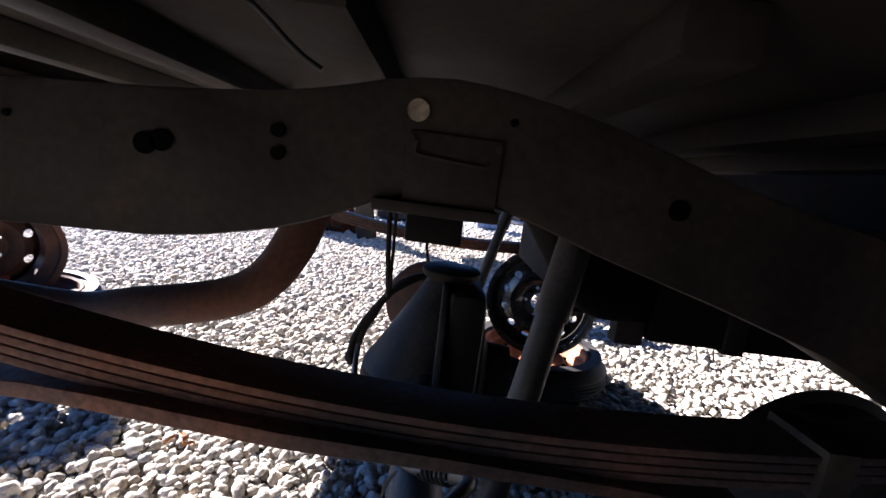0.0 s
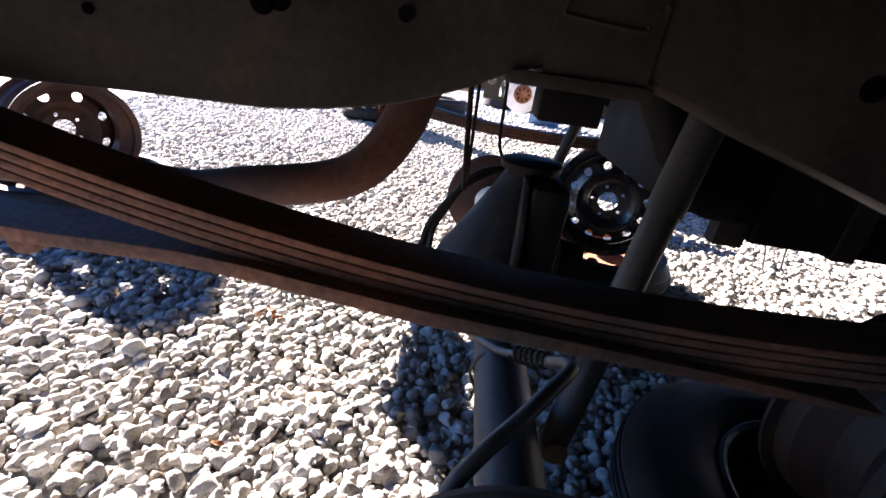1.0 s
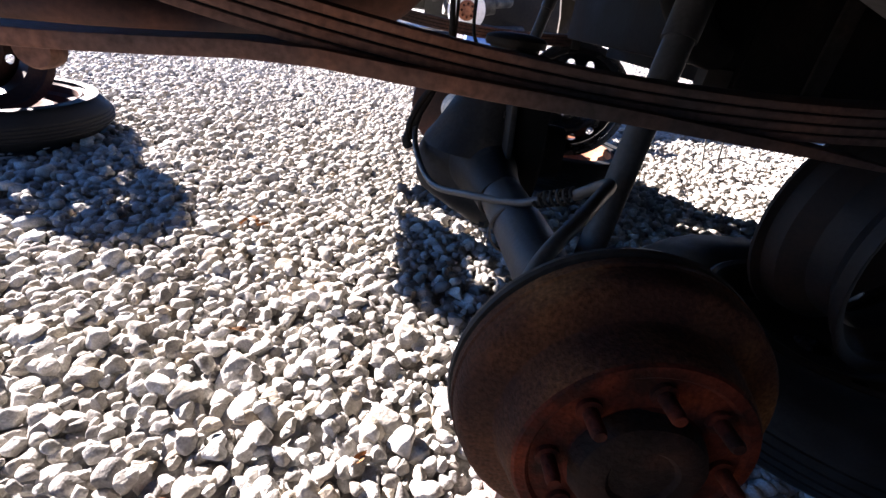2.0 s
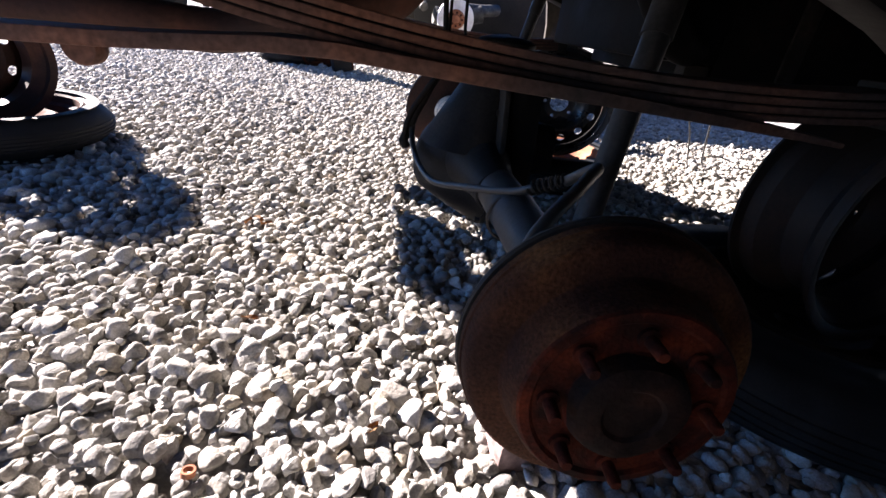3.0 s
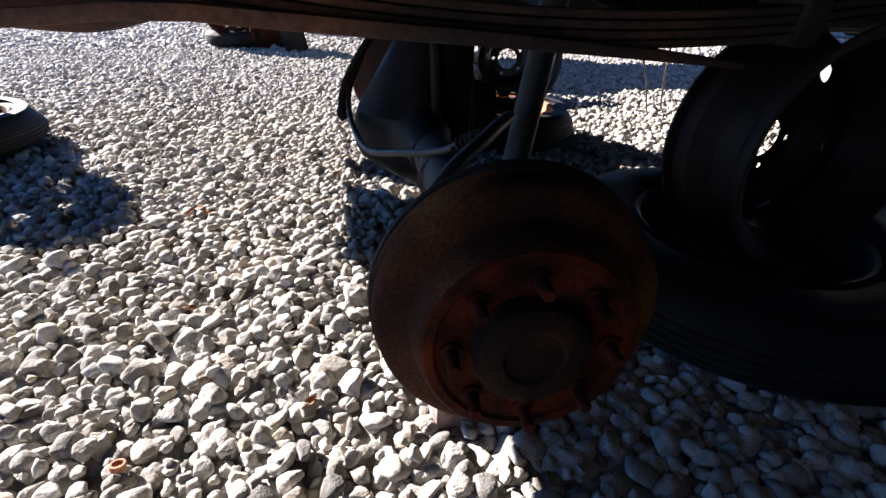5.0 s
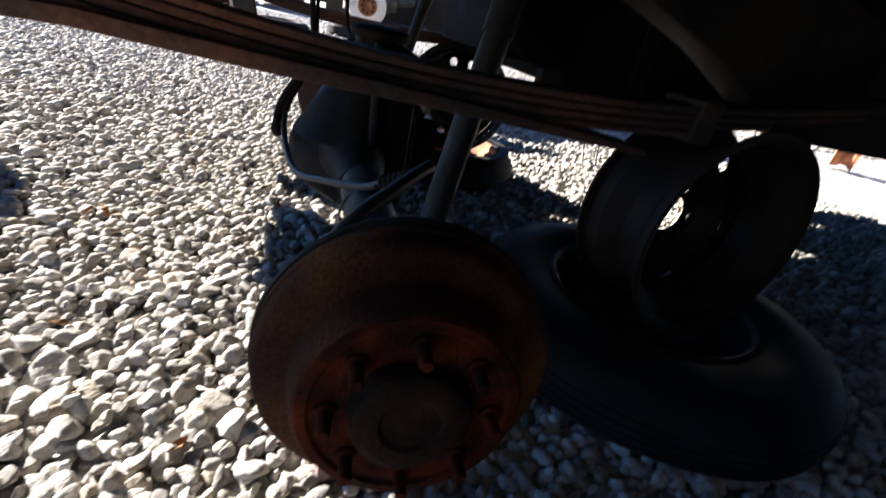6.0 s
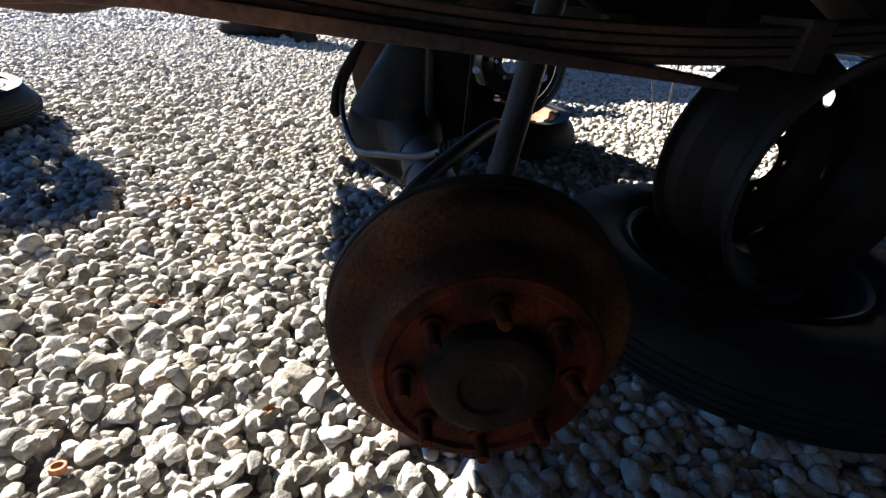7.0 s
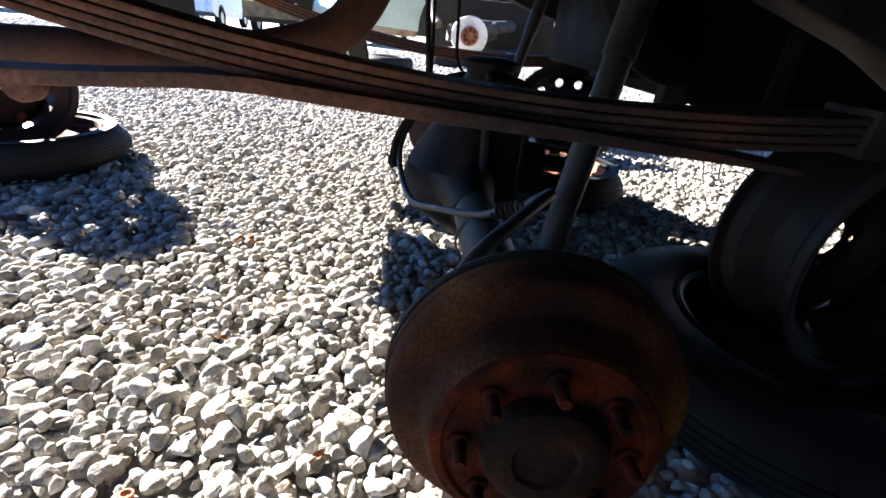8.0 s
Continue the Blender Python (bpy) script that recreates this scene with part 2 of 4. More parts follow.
def tube(bm, points, radius, segs=14, steps=8, radii=None, caps=True, coil=0.0):
    """A round bar along a smooth line."""
    line = smooth_line(points, steps) if steps else [Vector(p) for p in points]
    rings, side = [], None
    for k, p in enumerate(line):
        d = (line[min(k + 1, len(line) - 1)] - line[max(k - 1, 0)]).normalized()
        if side is None:
            side = d.cross(Vector((0, 0, 1)) if abs(d.z) < 0.9 else Vector((1, 0, 0))).normalized()
        side = (side - d * side.dot(d)).normalized()
        up = d.cross(side)
        f = k / (len(line) - 1)
        r = radius if radii is None else np.interp(f, [q[0] for q in radii], [q[1] for q in radii])
        rings.append([bm.verts.new(p + (side * math.cos(2 * math.pi * j / segs) + up * math.sin(2 * math.pi * j / segs)) * r) for j in range(segs)])
    for a, b in zip(rings, rings[1:]):
        for j in range(segs):
            bm.faces.new((a[j], a[(j + 1) % segs], b[(j + 1) % segs], b[j]))
    if caps:
        bm.faces.new(rings[0][::-1])
        bm.faces.new(rings[-1])
    bmesh.ops.recalc_face_normals(bm, faces=bm.faces[:])


def slab(bm, stations, bevel=0.0):
    """A bar of rectangular section through stations (x, y0, y1, z0, z1)."""
    rings = [[bm.verts.new(p) for p in ((x, y0, z0), (x, y1, z0), (x, y1, z1), (x, y0, z1))] for x, y0, y1, z0, z1 in stations]
    faces = []
    for a, b in zip(rings, rings[1:]):
        for k in range(4):
            faces.append(bm.faces.new((a[k], a[(k + 1) % 4], b[(k + 1) % 4], b[k])))
    faces.append(bm.faces.new(rings[0][::-1]))
    faces.append(bm.faces.new(rings[-1]))
    bmesh.ops.recalc_face_normals(bm, faces=bm.faces[:])
    if bevel:
        long = [e for e in bm.edges if len(e.link_faces) == 2 and e.calc_face_angle(0) > 1.0]
        bmesh.ops.bevel(bm, geom=long, offset=bevel, segments=2, affect="EDGES", profile=0.6)


def holed_ring(bm, r0, r1, count, hole, depth, turn=0.0, stretch=1.0, m=16):
    """A ring from radius r0 to r1 about the local y axis with round holes; depth(r) gives y."""
    rm = 0.5 * (r0 + r1)
    cache = {}

    def vert(r, a):
        key = (round(r * math.cos(a), 5), round(r * math.sin(a), 5))
        if key not in cache:
            cache[key] = bm.verts.new((r * math.cos(a), depth(r), r * math.sin(a)))
        return cache[key]

    w = 2 * math.pi / count
    q = m // 4
    for k in range(count):
        a0 = turn + k * w
        outer = []
        for i in range(q):
            outer.append((r0 + (r1 - r0) * i / q, a0))
        for i in range(q):
            outer.append((r1, a0 + w * i / q))
        for i in range(q):
            outer.append((r1 - (r1 - r0) * i / q, a0 + w))
        for i in range(q):
            outer.append((r0, a0 + w - w * i / q))
        ov = [vert(r, a) for r, a in outer]
        iv = []
        am = a0 + w / 2
        for r, a in outer:
            du, dv = (r - rm) / (r1 - r0), (a - am) / w
            ang = math.atan2(du, dv)
            rr, aa = rm + hole * math.sin(ang), am + hole * stretch * math.cos(ang) / rm
            iv.append(vert(rr, aa))
        for i in range(m):
            j = (i + 1) % m
            if len({ov[i], ov[j], iv[j], iv[i]}) == 4:
                bm.faces.new((ov[i], ov[j], iv[j], iv[i]))


def plain_ring(bm, radii, depth, segs=48):
    rings = [[bm.verts.new((r * math.cos(2 * math.pi * k / segs), depth(r), r * math.sin(2 * math.pi * k / segs))) for k in range(segs)] for r in radii]
    for a, b in zip(rings, rings[1:]):
        for k in range(segs):
            bm.faces.new((a[k], a[(k + 1) % segs], b[(k + 1) % segs], b[k]))


# ---- wheels ----
def upright_wheel(mat, parent, m, hand_holes=12, hand_r=0.014, studs=5, radius=0.217, width=0.19, disc_at=-0.02, turn=0.0, stretch=1.0, ring=(0.106, 0.152), edge=None):
    """A bare steel wheel on edge, its axis along local y; the origin is the hub."""
    w = parent
    if m is not None:
        w = new("upright_wheel")
        w.parent = parent
        w.matrix_basis = m
    h = width / 2
    R = radius
    bm = bmesh.new()
    prof = [(R, -h), (R, -h + 0.006), (R - 0.016, -h + 0.010), (R - 0.017, -h + 0.028), (R - 0.030, -h + 0.040), (R - 0.046, -h + 0.055),
            (R - 0.046, 0.015), (R - 0.030, 0.032), (R - 0.018, 0.045), (R - 0.016, h - 0.010), (R, h - 0.006), (R, h),
            (R - 0.004, h), (R - 0.019, h - 0.008), (R - 0.021, 0.048), (R - 0.034, 0.036), (R - 0.050, 0.016), (R - 0.050, -h + 0.053), (R - 0.034, -h + 0.036), (R - 0.021, -h + 0.026), (R - 0.020, -h + 0.007), (R - 0.004, -h), (R, -h)]
    lathe(bm, prof, 56)
    part("barrel", bm, mat, w)

    def depth(r):
        return disc_at + np.interp(r, [0.03, 0.066, 0.08, 0.105, 0.14, 0.172], [0.0, 0.0, -0.018, -0.034, -0.022, 0.012])

    bm = bmesh.new()
    for skin in (-0.002, 0.002):
        face = lambda r: depth(r) + skin
        plain_ring(bm, [0.036, 0.043], face, 40)
        holed_ring(bm, 0.043, 0.068, studs, 0.0065, face, turn, m=40)
        plain_ring(bm, [0.068, 0.076, 0.088, 0.098, ring[0]], face, 48)
        holed_ring(bm, *ring, hand_holes, hand_r, face, turn, stretch, m=48 if hand_holes < 8 else 24)
        plain_ring(bm, [ring[1], edge or R - (0.0495 if disc_at < 0.01 else 0.0205)], face, 48)
    bmesh.ops.recalc_face_normals(bm, faces=bm.faces[:])
    part("disc", bm, mat, w)
    return w


def loose_rim(mat, label, m, group="", **more):
    w = thing("bare_rim", label, "rim", m, group)
    return upright_wheel(mat, w, None, **more)


def flat_wheel(parent, rim_mat, m=None, R=0.335, width=0.19, rim_r=0.205):
    """A tyre on its wheel, lying on its side; the origin is on the ground under its middle."""
    w = parent
    if m is not None:
        w = new("flat_wheel")
        w.parent = parent
        w.matrix_basis = m
    h = width
    bm = bmesh.new()
    prof = [(rim_r, 0.045), (rim_r + 0.02, 0.018), (rim_r + 0.055, 0.003), (R - 0.045, 0.008), (R - 0.018, 0.026), (R - 0.005, 0.042)]
    z = 0.042
    for k in range(4):
        a = z + 0.003 + k * (h - 0.09) / 4
        b = a + (h - 0.09) / 4 - 0.007
        bow = 0.006 * math.sin(math.pi * (k + 0.5) / 4)
        prof += [(R + bow, a), (R + bow, b), (R - 0.004 + bow, b + 0.001), (R - 0.004 + bow, b + 0.005)]
    prof += [(R - 0.004, h - 0.042), (R - 0.018, h - 0.026), (R - 0.032, h - 0.014), (R - 0.045, h - 0.008), (R - 0.060, h - 0.006), (R - 0.064, h - 0.003), (rim_r + 0.055, h - 0.003), (rim_r + 0.02, h - 0.012), (rim_r + 0.004, h - 0.022), (rim_r, h - 0.045)]
    lathe(bm, prof, 72, "z", wobble=0.006)
    part("tyre", bm, RUBBER, w, "weathered black rubber tyre")
    bm = bmesh.new()
    r = rim_r
    prof = [(r + 0.012, h - 0.026), (r + 0.010, h - 0.014), (r + 0.004, h - 0.010), (r - 0.004, h - 0.016), (r - 0.008, h - 0.040), (r - 0.022, h - 0.050), (r - 0.030, h - 0.085),
            (r - 0.052, h - 0.083), (r - 0.062, h - 0.060), (r - 0.082, h - 0.050), (r - 0.105, h - 0.060), (r - 0.120, h - 0.075), (r - 0.140, h - 0.078), (r - 0.172, h - 0.078)]
    lathe(bm, prof, 64, "z")
    bmesh.ops.solidify(bm, geom=bm.faces[:], thickness=0.004)
    part("rim", bm, rim_mat, w, "rusted steel rim set in the tyre")
    for k in range(10):
        a = 2 * math.pi * k / 10
        bm = bmesh.new()
        bmesh.ops.create_cone(bm, cap_ends=True, segments=12, radius1=0.011, radius2=0.011, depth=0.004, matrix=Matrix.Translation((math.cos(a) * (r - 0.074), math.sin(a) * (r - 0.074), h - 0.0535)))
        part("hand_hole", bm, VOID, w, smooth=False)
    return w


def wheel_stand(label, x, y, group, rim_mat, flat_mat, rim, flat, flat_off=(0.0, 0.0)):
    """A wheel stand: a bare wheel welded on edge on top of a wheel and tyre that lie flat."""
    st = thing("wheel_stand", label, "stand", pose(x, y, 0.0), group)
    z, tilt, turn, more = rim
    upright_wheel(rim_mat, st, pose(0, 0, z, tilt, 0, turn), **more)
    flat_wheel(st, flat_mat, pose(flat_off[0], flat_off[1], 0), **flat)
    return st


def lying_wheel(label, m, group, rim_mat, **more):
    return flat_wheel(thing("lying_wheel", label, "tyre", m, group), rim_mat, **more)


# ---- the truck ----
truck = thing("pickup_truck", "stripped black-framed pickup truck propped on steel wheels over gravel", "truck")


RAIL_Y = 0.136


def rail(y0, y1, name="frame_rail"):
    """Boxed rail that arches over the axle."""
    xs = [-1.15, -0.98, -0.58, -0.46, -0.316, -0.248, -0.175, -0.12, -0.067, -0.008, 0.043, 0.102, 0.16, 0.298, 0.442, 0.638, 0.868, 1.125, 2.6]
    zb = [0.617, 0.622, 0.626, 0.632, 0.636, 0.646, 0.663, 0.685, 0.712, 0.720, 0.712, 0.695, 0.674, 0.635, 0.590, 0.494, 0.490, 0.49, 0.47]
    zt = [0.765, 0.767, 0.774, 0.781, 0.789, 0.795, 0.804, 0.817, 0.831, 0.836, 0.831, 0.822, 0.809, 0.766, 0.735, 0.698, 0.660, 0.635, 0.63]
    bm = bmesh.new()
    line = np.linspace(xs[0], xs[-1], 110)
    b = np.interp(line, xs, zb)
    t = np.interp(line, xs, zt)
    slab(bm, [(x, y0, y1, p, q) for x, p, q in zip(line, b, t)], 0.008)
    return part(name, bm, BLACK_STEEL, truck)


near_rail = rail(RAIL_Y, RAIL_Y + 0.075)
rail(1.20, 1.275)


def lug(name, x, y, z, r, depth, mat, parent, label="", segs=24, axis="y"):
    bm = bmesh.new()
    lathe(bm, capped([(r, -depth), (r, 0.0)]), segs, axis, (x, y, z))
    return part(name, bm, mat, parent, label)


for x, z, r in ((-0.187, 0.762, 0.0072), (-0.186, 0.739, 0.007), (-0.319, 0.732, 0.011), (-0.303, 0.737, 0.011), (-0.502, 0.725, 0.012), (-0.49, 0.704, 0.005), (0.232, 0.734, 0.011), (-0.456, 0.744, 0.0035), (0.048, 0.799, 0.004)):
    lug("hole", x, RAIL_Y - 0.0012, z, r, 0.0025, VOID, near_rail)
lug("plug", -0.049, RAIL_Y - 0.001, 0.799, 0.011, 0.003, material("dull_tan_plug", [(0.10, 0.085, 0.065), (0.17, 0.145, 0.11), (0.22, 0.19, 0.15)], 60.0, 0.7, 0, 0.3, 200, 0.3), near_rail, "dull tan plug in the rail")
bm = bmesh.new()
box(bm, -0.056, 0.041, RAIL_Y - 0.0045, RAIL_Y, 0.708, 0.779, 0.002)
part("bracket_plate", bm, BLACK_STEEL, truck)
bm = bmesh.new()
tube(bm, [(-0.045, RAIL_Y - 0.0055, 0.770), (-0.047, RAIL_Y - 0.0055, 0.760), (-0.040, RAIL_Y - 0.0055, 0.756), (0.020, RAIL_Y - 0.0055, 0.752), (0.026, RAIL_Y - 0.0055, 0.757)], 0.0022, 6, 5)
part("stamped_bead", bm, BLACK_STEEL, truck)
bm = bmesh.new()
box(bm, -0.086, 0.046, RAIL_Y - 0.012, RAIL_Y + 0.10, 0.695, 0.708, 0.004)
part("bracket_flange", bm, BLACK_STEEL, truck)
for bx in (-0.052, 0.036):
    lug("bolt", bx, RAIL_Y - 0.0055, 0.771, 0.0035, 0.003, BLACK_STEEL, truck, segs=6)
bm = bmesh.new()
box(bm, -0.050, 0.012, RAIL_Y + 0.01, RAIL_Y + 0.075, 0.664, 0.6945, 0.004)
part("bump_stop", bm, SHADE_BLACK, truck)
for x in (-0.95, -0.45, 0.72, 1.5):
    bm = bmesh.new()
    box(bm, x - 0.05, x + 0.05, RAIL_Y + 0.0755, 1.1995, 0.66, 0.74, 0.01)
    part("crossmember", bm, BLACK_STEEL, truck)


def spring_z(x):
    return 0.514 + 0.180 * (x - 0.12) ** 2


def leaf_spring(yf, name="leaf_spring"):
    spring = new(name)
    spring.parent = truck
    spring["label"] = "rusted multi-leaf steel spring"
    t = 0.0102
    for k, (x0, x1) in enumerate(((-0.98, 0.76), (-0.95, 0.66), (-0.86, 0.50), (-0.74, 0.40))):
        bm = bmesh.new()
        line = np.linspace(x0, x1, 40)
        slab(bm, [(x, yf + 0.001 * k, yf + 0.066 - 0.001 * k, spring_z(x) - k * t - 0.0083, spring_z(x) - k * t) for x in line], 0.0022)
        part("leaf", bm, SPRING_RUST, spring)
        if k < 3:
            bm = bmesh.new()
            slab(bm, [(x, yf + 0.006, yf + 0.060, spring_z(x) - (k + 1) * t, spring_z(x) - k * t - 0.0083) for x in np.linspace(x0 + 0.13, x1 - 0.13, 30)])
            part("liner", bm, SHADE_BLACK, spring)
    for x in (0.385,):
        z = spring_z(x)
        bm = bmesh.new()
        box(bm, x - 0.015, x + 0.017, yf - 0.006, yf + 0.072, z - 4 * t - 0.006, z + 0.007, 0.003)
        part("clip", bm, BLACK_STEEL, spring)
    return spring


near_spring = leaf_spring(0.05)
bm = bmesh.new()
line = np.linspace(-0.88, 0.315, 36)
zo = np.interp(line, [-0.88, -0.68, -0.53, -0.44, -0.37, -0.30, -0.22, -0.12, 0.0, 0.2, 0.315], [0.472, 0.478, 0.484, 0.4905, 0.497, 0.4985, 0.4930, 0.4870, 0.4805, 0.467, 0.4585])
th = np.interp(line, [-0.68, -0.1, 0.2, 0.315], [0.016, 0.016, 0.012, 0.007])
yy = np.interp(line, [-0.68, -0.44, -0.30, -0.12, 0.315], [0.072, 0.056, 0.038, 0.030, 0.046])
slab(bm, [(x, y, y + 0.068, z - 0.004, z - 0.004 + h) for x, y, z, h in zip(line, yy, zo, th)], 0.003)
part("helper_leaf", bm, SPRING_RUST, near_spring, "thick rusted overload leaf")
bm = bmesh.new()
lathe(bm, capped([(0.016, -0.012), (0.018, -0.008), (0.018, 0.008), (0.016, 0.012)]), 20, "y", (-0.555, 0.085, 0.477))
part("leaf_bolt", bm, SPRING_RUST, near_spring)
leaf_spring(1.31)
for yf in (0.05, 1.31):
    for x, zt in ((-1.0, 0.72), (0.78, 0.60)):
        bm = bmesh.new()
        box(bm, x - 0.03, x + 0.03, yf - 0.008, yf + 0.0855 if yf < 1 else yf + 0.074, spring_z(x) - 0.03, zt + 0.075, 0.006)
        part("spring_hanger", bm, BLACK_STEEL, truck)

# tailpipe over the axle
bm = bmesh.new()
tube(bm, [(-1.03, 0.25, 0.478), (-0.8, 0.25, 0.49), (-0.62, 0.25, 0.499), (-0.489, 0.255, 0.493), (-0.407, 0.255, 0.51), (-0.342, 0.255, 0.523), (-0.287, 0.255, 0.538), (-0.25, 0.255, 0.557), (-0.222, 0.255, 0.586), (-0.204, 0.255, 0.616), (-0.193, 0.255, 0.641), (-0.183, 0.255, 0.671), (-0.165, 0.275, 0.7), (-0.11, 0.33, 0.752)], 0.028, 20, 8)
part("tailpipe", bm, PIPE_RUST, truck, "rusted tailpipe curving over the axle")
# same exhaust run as the tailpipe, coloured near black for its shade
bm = bmesh.new()
tube(bm, [(-0.115, 0.335, 0.750), (0.005, 0.39, 0.790), (0.125, 0.40, 0.735), (0.212, 0.41, 0.625), (0.275, 0.43, 0.565), (0.35, 0.48, 0.545), (0.43, 0.56, 0.545), (0.55, 0.66, 0.548)], 0.034, 20, 8)
part("over_axle_pipe", bm, SHADE_BLACK, truck, "exhaust pipe with its shade put in as near-black colour")


def shock(x0, x1, y0, y1, ztop, zbot, name="shock_absorber", r=0.0255):
    ob = new(name)
    ob.parent = truck
    top, bot = Vector((x0, y0, ztop)), Vector((x1, y1, zbot))
    cut = top.lerp(bot, 0.34)
    bm = bmesh.new()
    tube(bm, [top, cut], r, 20, 1)
    part("dust_tube", bm, AXLE_STEEL, ob)
    bm = bmesh.new()
    tube(bm, [top.lerp(bot, 0.32), bot], r * 0.86, 20, 1)
    part("body_tube", bm, AXLE_STEEL, ob)
    for p in (top, bot):
        lug("eye", p.x, p.y + 0.022, p.z, r * 0.75, 0.044, BLACK_STEEL, ob)
    return ob


shock(0.207, 0.083, 0.335, 0.20, 0.735, 0.205)
shock(0.245, 0.140, 1.15, 1.15, 0.74, 0.30, r=0.021)

# wiring under the bed
bm = bmesh.new()
tube(bm, [(-0.321, 0.3, 0.943), (-0.28, 0.3, 0.918), (-0.24, 0.3, 0.884), (-0.219, 0.3, 0.869), (-0.195, 0.3, 0.856)], 0.004, 8, 8)
part("wiring_loom", bm, HOSE, truck)
# hidden sheet added behind the far wheel to cast a shadow patch
bm = bmesh.new()
box(bm, -1.012, -1.004, 1.04, 1.50, 0.485, 0.597)
box(bm, -1.012, -1.004, 1.04, 1.19, 0.597, 0.93)
box(bm, -1.012, -1.004, 1.39, 1.50, 0.597, 0.93)
part("shadow_flap", bm, RUBBER, truck, "unseen black flap added to shade the gravel")

# bed floor and wheelhouse
bm = bmesh.new()
box(bm, -1.47, 1.05, -0.638, 1.958, 0.93, 0.945)
part("bed_floor", bm, BODY_DARK, truck, "dusty sheet bed floor", smooth=False)
for x in np.arange(-1.3, 1.0, 0.38):
    bm = bmesh.new()
    box(bm, x - 0.04, x + 0.04, 0.10, 1.9, 0.872, 0.929, 0.008)
    part("bed_bolster", bm, BODY_DARK, truck)
bm = bmesh.new()
box(bm, -1.275, -1.215, 0.10, 1.9, 0.785, 0.871, 0.008)
part("rear_crossmember", bm, BLACK_STEEL, truck)
for yr in (RAIL_Y, 1.20):
    bm = bmesh.new()
    box(bm, -1.274, -1.216, yr, yr + 0.075, 0.72, 0.784, 0.004)
    part("crossmember_bracket", bm, BLACK_STEEL, truck)
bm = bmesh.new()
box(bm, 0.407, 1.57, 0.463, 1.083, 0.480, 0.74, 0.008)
part("fuel_tank", bm, SHADE_BLACK, truck, "dusty fuel tank in shade-darkened black")
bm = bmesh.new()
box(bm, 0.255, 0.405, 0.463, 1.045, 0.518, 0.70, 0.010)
part("tank_shield", bm, SHADE_BLACK, truck)
bm = bmesh.new()
box(bm, 0.345, 0.400, 0.466, 0.50, 0.468, 0.517, 0.005)
part("tank_bracket", bm, BODY_DARK, truck)
for x in (0.57, 1.23):
    bm = bmesh.new()
    box(bm, x - 0.02, x + 0.02, 0.457, 1.089, 0.474, 0.70, 0.004)
    part("tank_strap", bm, BLACK_STEEL, truck)
for sgn, y in ((-1, -0.66), (1, 1.96)):
    bm = bmesh.new()
    ring = []
    for k in range(25):
        a = math.pi * k / 24
        ring.append((-0.08 + (0.53 if sgn < 0 else 0.60) * math.cos(a), 0.50 + (0.46 if sgn < 0 else 0.62) * math.sin(a)))
    pts = [(-1.47, 0.76), (-1.15, 0.66), (-0.74, 0.62), *[(x, z) for x, z in ring[::-1]], (0.58, 0.62), (1.05, 0.62), (1.05, 1.35), (-1.47, 1.35)]
    a = [bm.verts.new((x, y, z)) for x, z in pts]
    b = [bm.verts.new((x, y + 0.02, z)) for x, z in pts]
    bm.faces.new(a)
    bm.faces.new(b[::-1])
    for k in range(len(pts)):
        bm.faces.new((a[k], a[k - 1], b[k - 1], b[k]))
    bmesh.ops.recalc_face_normals(bm, faces=bm.faces[:])
    part("bed_side", bm, BODY_DARK, truck, smooth=False)
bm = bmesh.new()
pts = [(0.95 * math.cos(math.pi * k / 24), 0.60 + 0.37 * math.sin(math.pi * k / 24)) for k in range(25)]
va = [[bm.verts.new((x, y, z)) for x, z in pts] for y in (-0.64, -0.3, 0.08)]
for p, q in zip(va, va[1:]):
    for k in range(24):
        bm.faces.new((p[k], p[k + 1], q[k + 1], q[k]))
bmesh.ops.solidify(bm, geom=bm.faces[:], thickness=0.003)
part("wheelhouse", bm, SHADE_BLACK, truck, "dusty inner wheel arch in shade-darkened black")

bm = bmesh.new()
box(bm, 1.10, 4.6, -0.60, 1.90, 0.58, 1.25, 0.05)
part("cab_body", bm, SHADE_BLACK, truck, smooth=False)
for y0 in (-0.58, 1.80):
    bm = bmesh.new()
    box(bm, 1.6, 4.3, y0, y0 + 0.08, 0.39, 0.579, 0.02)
    part("rocker_sill", bm, SHADE_BLACK, truck)
bm = bmesh.new()
box(bm, 1.15, 2.9, -0.50, 1.80, 1.25, 1.85, 0.10)
part("cab_roof", bm, BODY_DARK, truck, smooth=False)
bm = bmesh.new()
tube(bm, [(3.75, -0.1, 0.45), (3.75, 0.5, 0.40), (3.75, 1.1, 0.40), (3.75, 1.6, 0.45)], 0.045, 12, 6)
part("front_axle", bm, SPRING_RUST, truck)

# ---- rear axle ----
axle = thing("rear_axle", "dropped rear axle with rusted brake drums hanging above gravel", "axle")
AZ = 0.218
bm = bmesh.new()
tube(bm, [(0.014, -0.045, 0.216), (0.004, 0.30, 0.226), (0.002, 0.52, 0.220), (0, 0.60, AZ)], 0.046, 28, 4)
part("axle_tube", bm, AXLE_STEEL, axle)
bm = bmesh.new()
lathe(bm, capped([(0.07, 0.92), (0.060, 0.965), (0.052, 1.0), (0.044, 1.04), (0.044, 1.385)]), 32, "y", (0, 0, AZ))
part("axle_tube", bm, AXLE_STEEL, axle)
diff = new("differential")
diff.parent = axle
diff.matrix_basis = pose(0, -0.04, 0)
bm = bmesh.new()
